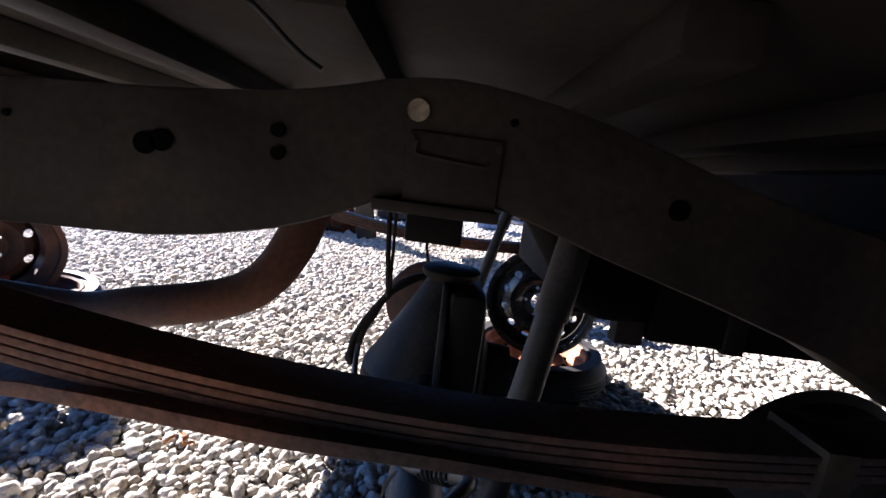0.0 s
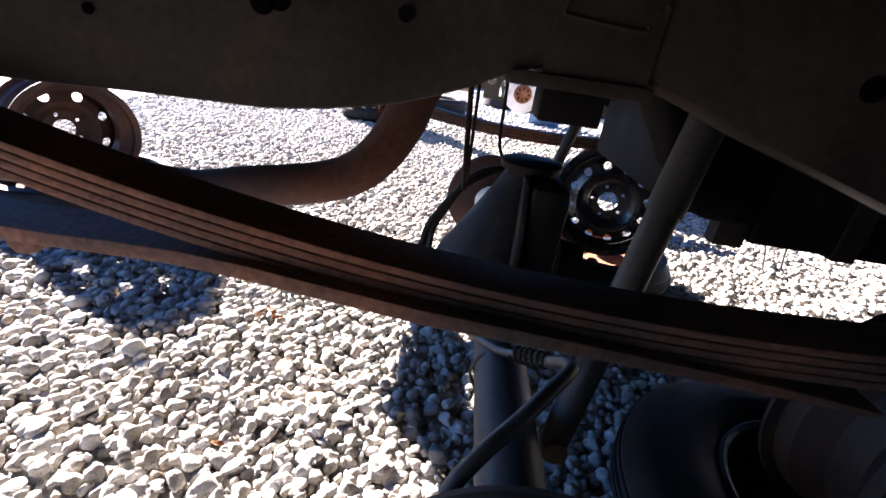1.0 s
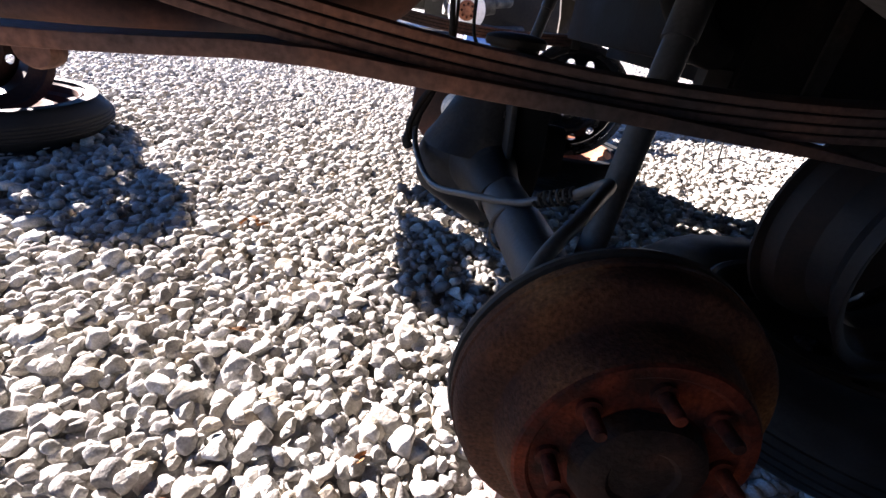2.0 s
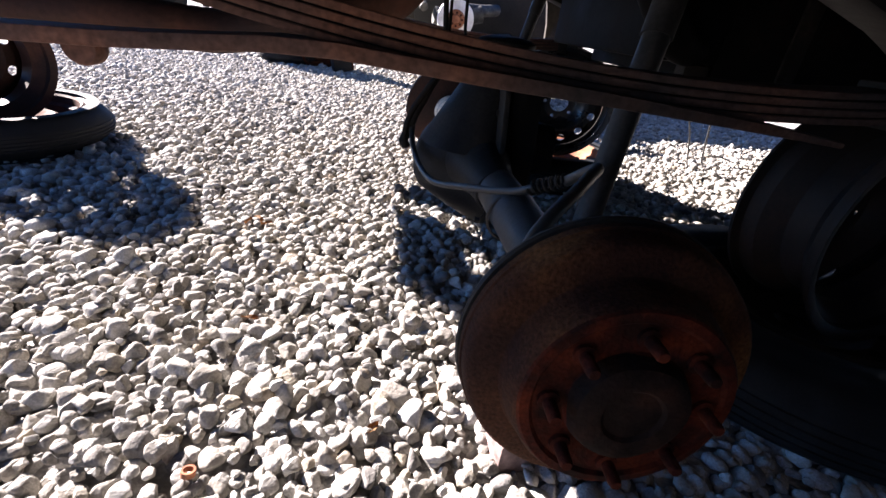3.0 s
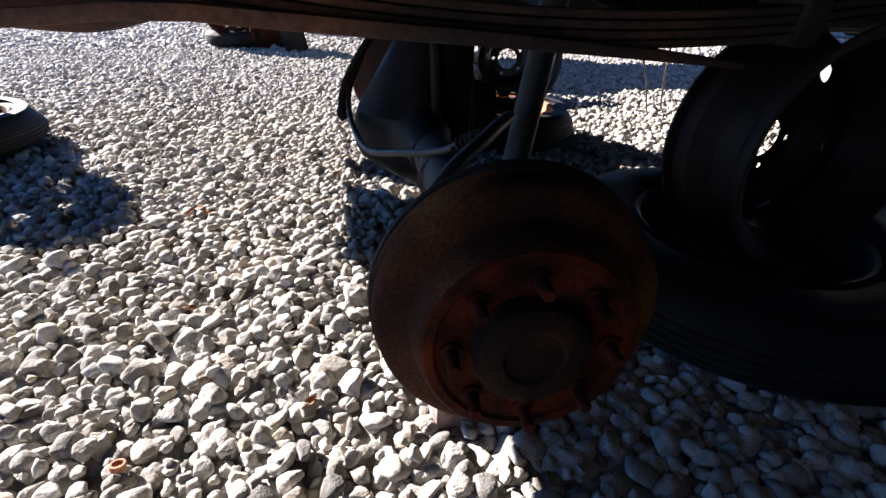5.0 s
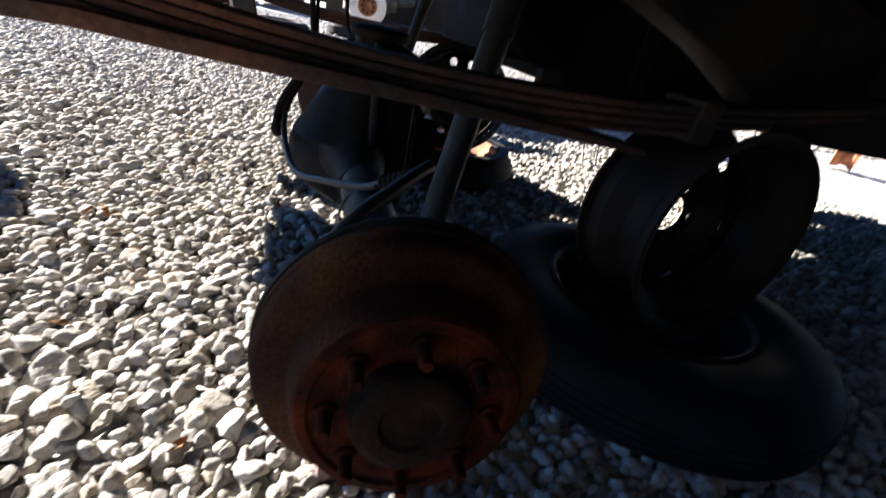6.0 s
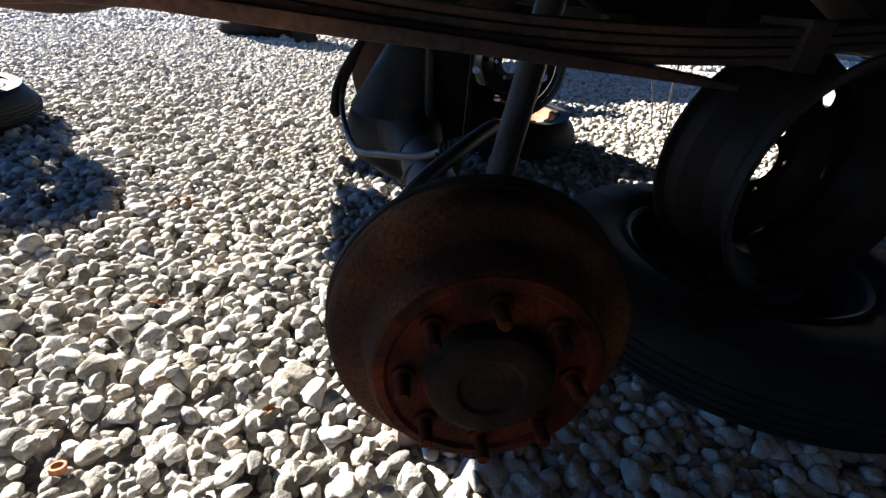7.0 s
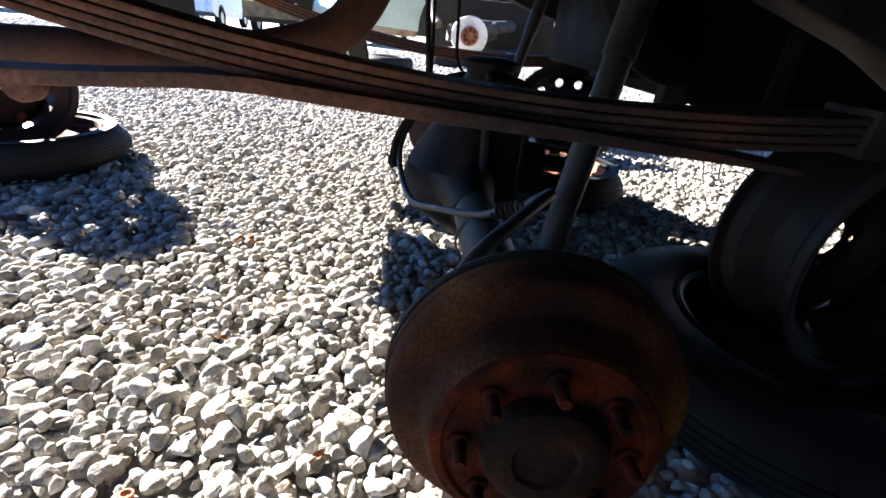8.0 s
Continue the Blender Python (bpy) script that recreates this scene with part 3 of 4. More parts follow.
lathe(bm, [(0.044, 0.488), (0.0495, 0.490), (0.051, 0.53), (0.056, 0.58), (0.066, 0.64), (0.082, 0.70), (0.10, 0.78)], 36, "y", (0, 0, AZ))
part("neck", bm, DIFF_IRON, diff)
bm = bmesh.new()
rings = lathe(bm, [(0.0, -0.168), (0.035, -0.165), (0.068, -0.148), (0.102, -0.108), (0.140, -0.062), (0.178, -0.012), (0.197, 0.018), (0.206, 0.030)], 48, "x", (0, 0.83, 0.240), (0.80, 1.12))
for v in bm.verts:
    v.co.z -= (0.030 - v.co.x) * 0.30
part("cover", bm, DIFF_IRON, diff, "dark grey domed differential cover")
bm = bmesh.new()
lathe(bm, capped([(0.214, 0.030), (0.214, 0.046), (0.200, 0.050), (0.192, 0.10), (0.175, 0.135), (0.10, 0.145), (0.07, 0.16), (0.065, 0.22)]), 48, "x", (0, 0.83, 0.240), (0.80, 1.1))
part("housing", bm, DIFF_IRON, diff)
bm = bmesh.new()
levels = []
for f in np.linspace(0, 1, 8):
    cx, cy, z = 0.034 - 0.070 * f, 0.795 - 0.015 * f, 0.492 - 0.235 * f
    rx, ry = 0.048 + 0.072 * f ** 1.1, 0.054 + 0.088 * f
    levels.append([bm.verts.new((cx + rx * math.cos(2 * math.pi * k / 32), cy + ry * math.sin(2 * math.pi * k / 32), z)) for k in range(32)])
for a, b in zip(levels, levels[1:]):
    for k in range(32):
        bm.faces.new((a[k], a[(k + 1) % 32], b[(k + 1) % 32], b[k]))
bm.faces.new(levels[0])
bm.faces.new(levels[-1][::-1])
bmesh.ops.recalc_face_normals(bm, faces=bm.faces[:])
part("upper_housing", bm, DIFF_IRON, diff)
bm = bmesh.new()
prof = [(0.700, 0.490), (0.640, 0.400), (0.612, 0.300), (0.606, 0.225), (0.66, 0.215), (0.78, 0.30), (0.78, 0.490)]
a = [bm.verts.new((0.020, y, z)) for y, z in prof]
b = [bm.verts.new((0.034, y, z)) for y, z in prof]
bm.faces.new(a)
bm.faces.new(b[::-1])
for k in range(len(prof)):
    bm.faces.new((a[k], a[k - 1], b[k - 1], b[k]))
bmesh.ops.recalc_face_normals(bm, faces=bm.faces[:])
bmesh.ops.bevel(bm, geom=bm.edges[:], offset=0.004, segments=2, affect="EDGES", profile=0.6)
part("casting_rib", bm, DIFF_IRON, diff)
# right side of the housing; its shade is put in as near-black colour
bm = bmesh.new()
box(bm, 0.036, 0.125, 0.655, 0.93, 0.13, 0.485, 0.03)
part("carrier", bm, SHADE_BLACK, diff)
bm = bmesh.new()
lathe(bm, capped([(0.058, 0.478), (0.060, 0.486), (0.070, 0.488), (0.073, 0.493), (0.073, 0.504), (0.066, 0.510), (0.040, 0.516)]), 36, "z", (0.038, 0.79, 0.006), wobble=0.03)
part("top_cap", bm, SHADE_BLACK, diff)
for k in range(12):
    a = 2 * math.pi * k / 12
    bm = bmesh.new()
    lathe(bm, capped([(0.009, 0.016), (0.009, 0.031)]), 6, "x", (0, 0.83 + 0.207 * 0.8 * math.cos(a), 0.240 + 0.207 * 1.11 * math.sin(a)))
    part("bolt", bm, BLACK_STEEL, diff, smooth=False)


def drum(x, z, yface, sgn, face_mat, drum_mat, studs=8, m=None):
    d = new("brake_drum")
    d.parent = axle
    if m is not None:
        d.matrix_basis = m
    d["label"] = "heavily rusted brake drum"
    y = lambda h: yface + sgn * h
    bm = bmesh.new()
    prof = [(0.1165, 0.004), (0.119, 0.007), (0.121, 0.014), (0.126, 0.036), (0.127, 0.041), (0.130, 0.045), (0.152, 0.049), (0.160, 0.051), (0.1655, 0.056), (0.1685, 0.066), (0.170, 0.076), (0.1725, 0.078), (0.1725, 0.090), (0.168, 0.094), (0.05, 0.094)]
    lathe(bm, [(r, y(h)) for r, h in prof], 80, "y", (x, 0, z), wobble=0.004)
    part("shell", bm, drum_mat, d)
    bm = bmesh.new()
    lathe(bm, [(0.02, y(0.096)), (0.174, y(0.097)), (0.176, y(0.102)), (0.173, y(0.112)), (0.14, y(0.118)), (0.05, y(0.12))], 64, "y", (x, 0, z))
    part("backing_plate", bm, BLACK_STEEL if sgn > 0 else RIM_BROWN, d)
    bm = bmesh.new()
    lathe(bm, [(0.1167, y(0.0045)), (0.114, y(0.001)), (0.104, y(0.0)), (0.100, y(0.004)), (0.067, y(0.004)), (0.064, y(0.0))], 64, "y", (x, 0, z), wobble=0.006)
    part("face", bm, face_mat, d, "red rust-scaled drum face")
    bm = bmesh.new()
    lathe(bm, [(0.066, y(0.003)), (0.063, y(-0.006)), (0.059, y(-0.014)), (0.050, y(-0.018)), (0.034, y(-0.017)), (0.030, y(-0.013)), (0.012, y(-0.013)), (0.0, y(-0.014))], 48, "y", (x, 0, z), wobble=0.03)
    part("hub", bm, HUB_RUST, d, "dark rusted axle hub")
    for k in range(studs):
        a = 2 * math.pi * k / studs
        bm = bmesh.new()
        lathe(bm, [(0.012, y(0.006)), (0.012, y(-0.001)), (0.0074, y(-0.002)), (0.0070, y(-0.025)), (0.0055, y(-0.029)), (0.0, y(-0.029))], 12, "y", (x + 0.084 * math.cos(a), 0, z + 0.084 * math.sin(a)))
        part("stud", bm, FACE_RUST, d)
    return d


tilt = Vector((0, 1, 0)).rotation_difference(Vector((0.083, 1.0, -0.07))).to_matrix().to_4x4()
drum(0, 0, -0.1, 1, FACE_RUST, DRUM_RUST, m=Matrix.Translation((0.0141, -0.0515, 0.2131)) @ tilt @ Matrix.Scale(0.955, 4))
drum(0.0, AZ, 1.505, -1, FACE_RUST, DRUM_RUST)
bm = bmesh.new()
lathe(bm, [(0.046, 1.30), (0.058, 1.305), (0.060, 1.318), (0.052, 1.324), (0.052, 1.345), (0.064, 1.35), (0.064, 1.362), (0.046, 1.37)], 32, "y", (0, 0, AZ))
part("tube_collar", bm, material("scuffed_pale_steel", [(0.30, 0.29, 0.27), (0.48, 0.47, 0.44), (0.60, 0.58, 0.54)], 30.0, 0.5, 0.2, 0.3, 160, 0.2), axle, "scuffed pale steel collar on the axle tube")
# brake line with clip and spring guard
line = new("brake_line")
line.parent = axle
bm = bmesh.new()
tube(bm, [(-0.150, 0.80, 0.36), (-0.178, 0.79, 0.27), (-0.168, 0.70, 0.215), (-0.135, 0.56, 0.20), (-0.075, 0.43, 0.235), (-0.013, 0.318, 0.272), (0.015, 0.275, 0.297)], 0.0075, 10, 8)
part("pipe", bm, HOSE, line)
bm = bmesh.new()
a, b = Vector((0.012, 0.28, 0.295)), Vector((0.050, 0.225, 0.330))
u = (b - a).normalized()
v = u.cross(Vector((0, 0, 1))).normalized()
w = u.cross(v)
tube(bm, [a.lerp(b, k / 60) + (v * math.cos(k * 0.63) + w * math.sin(k * 0.63)) * 0.012 for k in range(61)], 0.0026, 6, 0)
part("spring_guard", bm, BLACK_STEEL, line)
bm = bmesh.new()
tube(bm, [(0.050, 0.225, 0.330), (0.062, 0.185, 0.36), (0.058, 0.15, 0.375), (0.032, 0.115, 0.372), (-0.005, 0.07, 0.362), (-0.04, 0.035, 0.348), (-0.065, 0.012, 0.33), (-0.078, 0.0, 0.31)], 0.0095, 12, 8)
part("hose", bm, HOSE, line)
bm = bmesh.new()
lathe(bm, [(0.0465, -0.006), (0.050, -0.004), (0.050, 0.004), (0.0465, 0.006)], 28, "y", (0, 0.32, AZ))
part("clip", bm, BLACK_STEEL, line)
for pts, r in (([(0.02, 0.83, 0.475), (-0.07, 0.81, 0.455), (-0.125, 0.80, 0.40), (-0.155, 0.80, 0.34), (-0.175, 0.79, 0.30), (-0.186, 0.80, 0.255)], 0.010),
               ([(-0.03, 0.82, 0.47), (-0.11, 0.79, 0.42), (-0.165, 0.79, 0.345), (-0.192, 0.785, 0.29), (-0.200, 0.78, 0.245)], 0.008),
               ([(-0.186, 0.80, 0.255), (-0.200, 0.79, 0.235), (-0.192, 0.79, 0.215)], 0.013)):
    bm = bmesh.new()
    tube(bm, pts, r, 10, 8)
    part("breather_hose", bm, SHADE_BLACK, line)
for pts, r in (([(-0.140, 0.74, 0.78), (-0.128, 0.735, 0.62), (-0.120, 0.73, 0.52), (-0.112, 0.75, 0.42)], 0.0065), ([(-0.118, 0.74, 0.78), (-0.112, 0.735, 0.60), (-0.108, 0.74, 0.44)], 0.004), ([(-0.045, 1.0, 0.80), (-0.037, 1.0, 0.62), (-0.030, 0.99, 0.50), (0.0, 0.92, 0.45)], 0.005)):
    bm = bmesh.new()
    tube(bm, pts, r, 8, 8)
    part("vent_line", bm, SHADE_BLACK, line)

# ---- wheel stands ----
NEAR_GROUP = "wheel stands under the truck"
wheel_stand("bare brown steel wheel welded on a flat black tyre", 0.595, 0.186, NEAR_GROUP, RIM_OLD, RIM_OLD, (0.310, -1, 6.5, dict(hand_holes=5, hand_r=0.019, disc_at=0.055, radius=0.197, width=0.167, turn=0.56)), dict(width=0.15, R=0.37), (0.01, 0.03))
wheel_stand("black steel wheel with round holes on an orange-rimmed flat tyre", 0.438, 1.36, NEAR_GROUP, RIM_BLACK, RIM_ORANGE, (0.303, 0, -18, dict(hand_holes=12, hand_r=0.0145, radius=0.207, width=0.13, disc_at=-0.035, ring=(0.112, 0.158), edge=0.168)), dict(width=0.14, R=0.275, rim_r=0.195), (0.0, -0.035))
wheel_stand("dark rusty steel wheel on a worn sunlit flat tyre", -1.59, 1.23, NEAR_GROUP, RIM_BROWN, RIM_RUST, (0.268, 0, 60, dict(hand_holes=8, hand_r=0.0165, disc_at=0.05, radius=0.20)), dict(width=0.135, rim_r=0.25), (0.012, 0.0))

# ---- next vehicle: pale green, on stands ----
def extrude(bm, pts, y0, y1):
    """A side outline (x, z) as a plate from y0 to y1."""
    a = [bm.verts.new((x, y0, z)) for x, z in pts]
    b = [bm.verts.new((x, y1, z)) for x, z in pts]
    bm.faces.new(a)
    bm.faces.new(b[::-1])
    for k in range(len(pts)):
        bm.faces.new((a[k], a[k - 1], b[k - 1], b[k]))
    bmesh.ops.recalc_face_normals(bm, faces=bm.faces[:])


def arch(cx, cz, r, n=16):
    return [(cx - r * math.cos(math.pi * k / n), cz + r * math.sin(math.pi * k / n)) for k in range(n + 1)]


car = thing("car_front_clip", "cut-off front end of a pale green car without wheels", "car", pose(0.011, 0.02, -0.034))
side = [(-0.62, 0.60), (-0.19, 0.585), *arch(0.165, 0.60, 0.355)[:5], (-0.10, 0.90), (-0.50, 0.93), (-0.66, 0.82)]
for y0, y1 in ((2.93, 2.96), (4.48, 4.51)):
    bm = bmesh.new()
    extrude(bm, side, y0, y1)
    part("fender", bm, GREEN_PAINT, car)
bm = bmesh.new()
box(bm, -0.66, -0.56, 2.99, 4.45, 0.58, 0.80, 0.03)
part("bumper", bm, BODY_DARK, car)
bm = bmesh.new()
box(bm, -0.60, -0.20, 2.97, 3.00, 0.545, 0.60, 0.01)
part("valance", bm, WOOD, car, "brown dirt-caked lower valance")
bm = bmesh.new()
box(bm, 0.20, 1.05, 3.36, 4.3, 0.46, 0.60, 0.04)
part("subframe", bm, BODY_DARK, car)
bm = bmesh.new()
box(bm, -0.35, 0.53, 3.40, 4.15, 0.55, 0.80, 0.06)
part("engine", bm, BODY_DARK, car)
# dark panel added behind the hub; its top sets the shadow edge near y=2.2
bm = bmesh.new()
box(bm, -0.10, 1.25, 3.30, 3.34, 0.50, 0.84, 0.01)
part("shade_panel", bm, BODY_DARK, car)
# plate added above the view to widen the shade on the gravel
bm = bmesh.new()
box(bm, -0.10, 2.0, 3.345, 4.48, 0.842, 0.862, 0.004)
part("shade_plate", bm, BODY_DARK, car)
bm = bmesh.new()
box(bm, 0.54, 0.60, 3.345, 4.48, 0.56, 0.84, 0.01)
part("bulkhead", bm, BODY_DARK, car)
hub = new("front_hub")
hub.parent = car
bm = bmesh.new()
lathe(bm, capped([(0.122, 2.895), (0.126, 2.90), (0.126, 2.925), (0.072, 2.926)]), 40, "y", (0.165, 0, 0.588))
part("rotor", bm, WHITE_PAINT, hub, "pale dusty brake rotor")
bm = bmesh.new()
lathe(bm, [(0.062, 2.894), (0.060, 2.874), (0.030, 2.872), (0.026, 2.862), (0.0, 2.861)], 28, "y", (0.165, 0, 0.588))
part("hub_cap", bm, RIM_ORANGE, hub)
for k in range(8):
    a = 2 * math.pi * k / 8
    lug("stud", 0.165 + 0.040 * math.cos(a), 2.868, 0.588 + 0.040 * math.sin(a), 0.008, 0.012, RIM_RUST, hub, segs=8)
for pts, r, mat, nm in (([(0.02, 2.98, 0.60), (0.16, 3.0, 0.59), (0.36, 3.02, 0.64)], 0.055, GREASE, "knuckle"), ([(0.20, 3.0, 0.50), (0.40, 3.1, 0.48), (0.65, 3.3, 0.50)], 0.035, GREASE, "control_arm"),
                        ([(0.18, 3.0, 0.66), (0.34, 3.05, 0.66), (0.50, 3.2, 0.68)], 0.04, GREASE, "upper_arm"), ([(-0.05, 2.98, 0.64), (-0.09, 3.1, 0.70), (-0.10, 3.28, 0.76)], 0.03, GREASE, "caliper"),
                        ([(0.45, 2.98, 0.49), (0.70, 2.97, 0.485), (0.98, 2.97, 0.50)], 0.016, BARE_STEEL, "sway_bar")):
    bm = bmesh.new()
    tube(bm, pts, r, 12, 6)
    part(nm, bm, mat, car)

# ---- far stands and loose parts ----
wheel_stand("brown steel wheel on edge on a flat tyre", -1.27, 4.34, "far wheel stands", RIM_RUST, RIM_RUST, (0.29, 0, 20, dict(hand_holes=8, hand_r=0.018)), dict(width=0.15, R=0.31), (0.02, 0.17))
loose_rim(RIM_RUST, "rust-brown steel rim leaning against a post", pose(-0.95, 4.34, 0.20, 24, 0, 30), "far wheel stands", hand_holes=8, hand_r=0.018, radius=0.205)
post = thing("steel_post", "dark leaning steel channel post standing on gravel", "post", pose(-0.70, 4.15, 0.0, 0, -12, 25))
bm = bmesh.new()
box(bm, -0.085, 0.085, -0.05, 0.05, 0.0, 0.95, 0.006)
part("channel", bm, BLACK_STEEL, post)
bm = bmesh.new()
box(bm, 0.088, 0.10, -0.055, 0.055, 0.0, 0.93, 0.003)
part("flange", bm, RIM_RUST, post)
lying_wheel("dark tyre lying flat on the gravel", pose(-0.60, 6.25, 0.0), "lying tyres", RIM_OLD, width=0.2, R=0.33)
lying_wheel("dark tyre lying flat on the gravel", pose(0.30, 8.3, 0.0), "lying tyres", RIM_OLD, width=0.2, R=0.33)
for tx, ty in ((-5.2, 7.5), (-5.3, 9.2), (-4.8, 11.6)):
    lying_wheel("dark tyre lying flat on the far gravel", pose(tx, ty, 0.0), "lying tyres", RIM_OLD, width=0.2, R=0.34)
bin_ = thing("blue_drum", "faded blue plastic drum lying on gravel", "drum", pose(0.85, 6.45, 0.0))
bm = bmesh.new()
lathe(bm, capped([(0.15, -0.22), (0.165, -0.20), (0.165, -0.05), (0.172, -0.04), (0.165, -0.03), (0.165, 0.15), (0.172, 0.16), (0.165, 0.2), (0.15, 0.22)]), 28, "x", (0, 0, 0.165))
part("barrel", bm, BLUE_PAINT, bin_)
bm = bmesh.new()
lathe(bm, capped([(0.12, 0.222), (0.12, 0.27)]), 28, "x", (0, 0, 0.165))
part("lid", bm, WHITE_PAINT, bin_, "white plastic lid")
ypost = thing("yellow_post", "faded yellow sheet-steel post standing on gravel", "post", pose(-0.98, 6.05, 0.0, 0, -6, 20))
bm = bmesh.new()
box(bm, -0.075, 0.075, -0.03, 0.03, 0.0, 0.75, 0.008)
part("channel", bm, material("faded_yellow_paint", [(0.20, 0.13, 0.03), (0.34, 0.23, 0.06), (0.42, 0.30, 0.10)], 12.0, 0.6, 0, 0.2, 90, 0.2), ypost)
bm = bmesh.new()
box(bm, -0.10, 0.10, -0.06, 0.06, -0.005, 0.012, 0.003)
part("foot_plate", bm, RIM_OLD, ypost)
# rusted front stand
loose_rim(RIM_ORANGE, "orange rusted steel rim standing on the gravel", pose(5.2, 2.95, 0.213, 0, 0, 35), hand_holes=8, hand_r=0.018)
wheel_stand("dark steel wheel on edge on a flat tyre under the front", 4.9, 1.9, NEAR_GROUP, RIM_OLD, RIM_OLD, (0.34, 0, 10, dict(hand_holes=8, hand_r=0.018)), dict(width=0.18), (0.0, 0.02))
# hanging wire
wire = thing("loose_wire", "thin dark wire hanging down to the gravel", "wire", pose(0.075, 0.115, -0.03))
bm = bmesh.new()
tube(bm, [(1.02, 1.50, 0.50), (1.10, 1.50, 0.35), (1.18, 1.52, 0.20), (1.25, 1.546, 0.035), (1.34, 1.62, 0.06), (1.46, 1.64, 0.08), (1.60, 1.66, 0.05)], 0.004, 6, 8)
part("strand", bm, HOSE, wire)
bm = bmesh.new()
tube(bm, [(1.22, 1.50, 0.50), (1.26, 1.50, 0.30), (1.27, 1.52, 0.26), (1.30, 1.53, 0.10), (1.32, 1.54, 0.06)], 0.005, 6, 8)
part("strand", bm, HOSE, wire)


# ---- parked row in the distance ----
def parked_car(label, x, y, turn, paint, long=4.3, group="far parked row"):
    c = thing("parked_car", label, "car", pose(x, y, 0.0, 0, 0, turn), group)
    L = long / 2
    pts = [(-L, 0.45), (-L + 0.45, 0.32), *arch(-L + 0.85, 0.32, 0.36, 10), (L - 1.2, 0.30), *arch(L - 0.8, 0.32, 0.36, 10), (L - 0.3, 0.34), (L, 0.45), (L - 0.02, 0.78), (L - 0.25, 0.92), (0.7, 0.98), (-L + 0.5, 1.0), (-L + 0.02, 0.86)]
    bm = bmesh.new()
    extrude(bm, pts, -0.85, 0.85)
    part("body", bm, paint, c)
    bm = bmesh.new()
    box(bm, -L + 0.75, 0.85, -0.72, 0.72, 0.97, 1.42, 0.0)
    for v in bm.verts:
        if v.co.z > 1.2:
            v.co.x *= 0.72
            v.co.y *= 0.82
    part("windows", bm, GLASS_DARK, c, smooth=False)
    bm = bmesh.new()
    box(bm, (-L + 0.75) * 0.74, 0.63, -0.61, 0.61, 1.415, 1.455, 0.015)
    part("roof", bm, paint, c)
    for wx in (-L + 0.85, L - 0.8):
        for sy in (-1, 1):
            wheel = new("wheel")
            wheel.parent = c
            bm = bmesh.new()
            lathe(bm, [(0.19, -0.09), (0.27, -0.095), (0.305, -0.07), (0.305, 0.07), (0.27, 0.095), (0.19, 0.09)], 28, "y", (wx, sy * 0.78, 0.30))
            part("tyre", bm, RUBBER, wheel)
            bm = bmesh.new()
            lathe(bm, capped([(0.195, -0.07), (0.14, -0.05), (0.14, 0.05), (0.195, 0.07)]), 24, "y", (wx, sy * 0.78, 0.30))
            part("rim", bm, SILVER_PAINT, wheel)
    return c


for label, x, y, turn, paint in (("faded blue car parked in the distant row", -13.2, 15.5, 70, BLUE_PAINT), ("white car parked in the distant row", -10.4, 16.5, 84, WHITE_PAINT), ("silver car parked in the distant row", -7.6, 17.0, 95, SILVER_PAINT), ("dull tan car parked in the distant row", -4.6, 16.6, 88, TAN_PAINT),
                                 ("blue car parked in the distant row", -1.6, 16.2, 92, BLUE_PAINT), ("white car parked in the distant row", 1.4, 16.8, 86, WHITE_PAINT), ("silver car parked in the distant row", 4.6, 16.4, 93, SILVER_PAINT), ("blue car parked in the next row", 5.6, 8.6, 80, BLUE_PAINT), ("white car parked in the next row", 8.6, 8.8, 90, WHITE_PAINT), ("silver car parked beside the truck row", 9.6, 5.2, 85, SILVER_PAINT), ("white car parked in the distant row", -17.0, 15.0, 66, WHITE_PAINT)):
    parked_car(label, x, y, turn, paint)

# ---- block under the drum and litter ----
block = thing("support_block", "pinkish worn concrete block under the brake drum", "block", pose(-0.040, -0.03, 0.0, 0, 0, 8))
bm = bmesh.new()
box(bm, -0.034, 0.030, -0.022, 0.035, -0.02, 0.040, 0.006)
part("block_body", bm, material("pinkish_concrete", [(0.09, 0.065, 0.06), (0.17, 0.12, 0.11), (0.24, 0.17, 0.16)], 30.0, 0.9, 0, 0.5, 160, 0.25), block)
DULL_STEEL = material("dull_grey_steel", [(0.03, 0.03, 0.03), (0.07, 0.069, 0.067), (0.12, 0.117, 0.11)], 60.0, 0.65, 0.1, 0.3, 220, 0.3)
for x, y, z, tilt, r, bore, mat, label in ((-1.025, 0.292, 0.012, 8, 0.020, 0.45, DULL_STEEL, "grey steel washer lying on gravel"), (-0.469, -0.061, 0.010, -14, 0.0088, 0.68, RIM_ORANGE, "small orange-rusted ring lying on gravel"), (-0.578, -0.115, 0.006, 10, 0.017, 0.45, DULL_STEEL, "grey bearing ring lying on gravel")):
    ring = thing("washer", label, "washer", pose(x, y, z, tilt, 5, 0), "small metal litter")
    bm = bmesh.new()
    lathe(bm, [(r, -0.004), (r, 0.004), (r * bore, 0.004), (r * bore, -0.004), (r, -0.004)], 24, "z")
    part("ring_body", bm, mat, ring)
LEAF = material("dry_brown_leaf", [(0.10, 0.05, 0.02), (0.19, 0.10, 0.045), (0.26, 0.16, 0.08)], 30.0, 0.8, 0, 0.2, 160, 0.25)
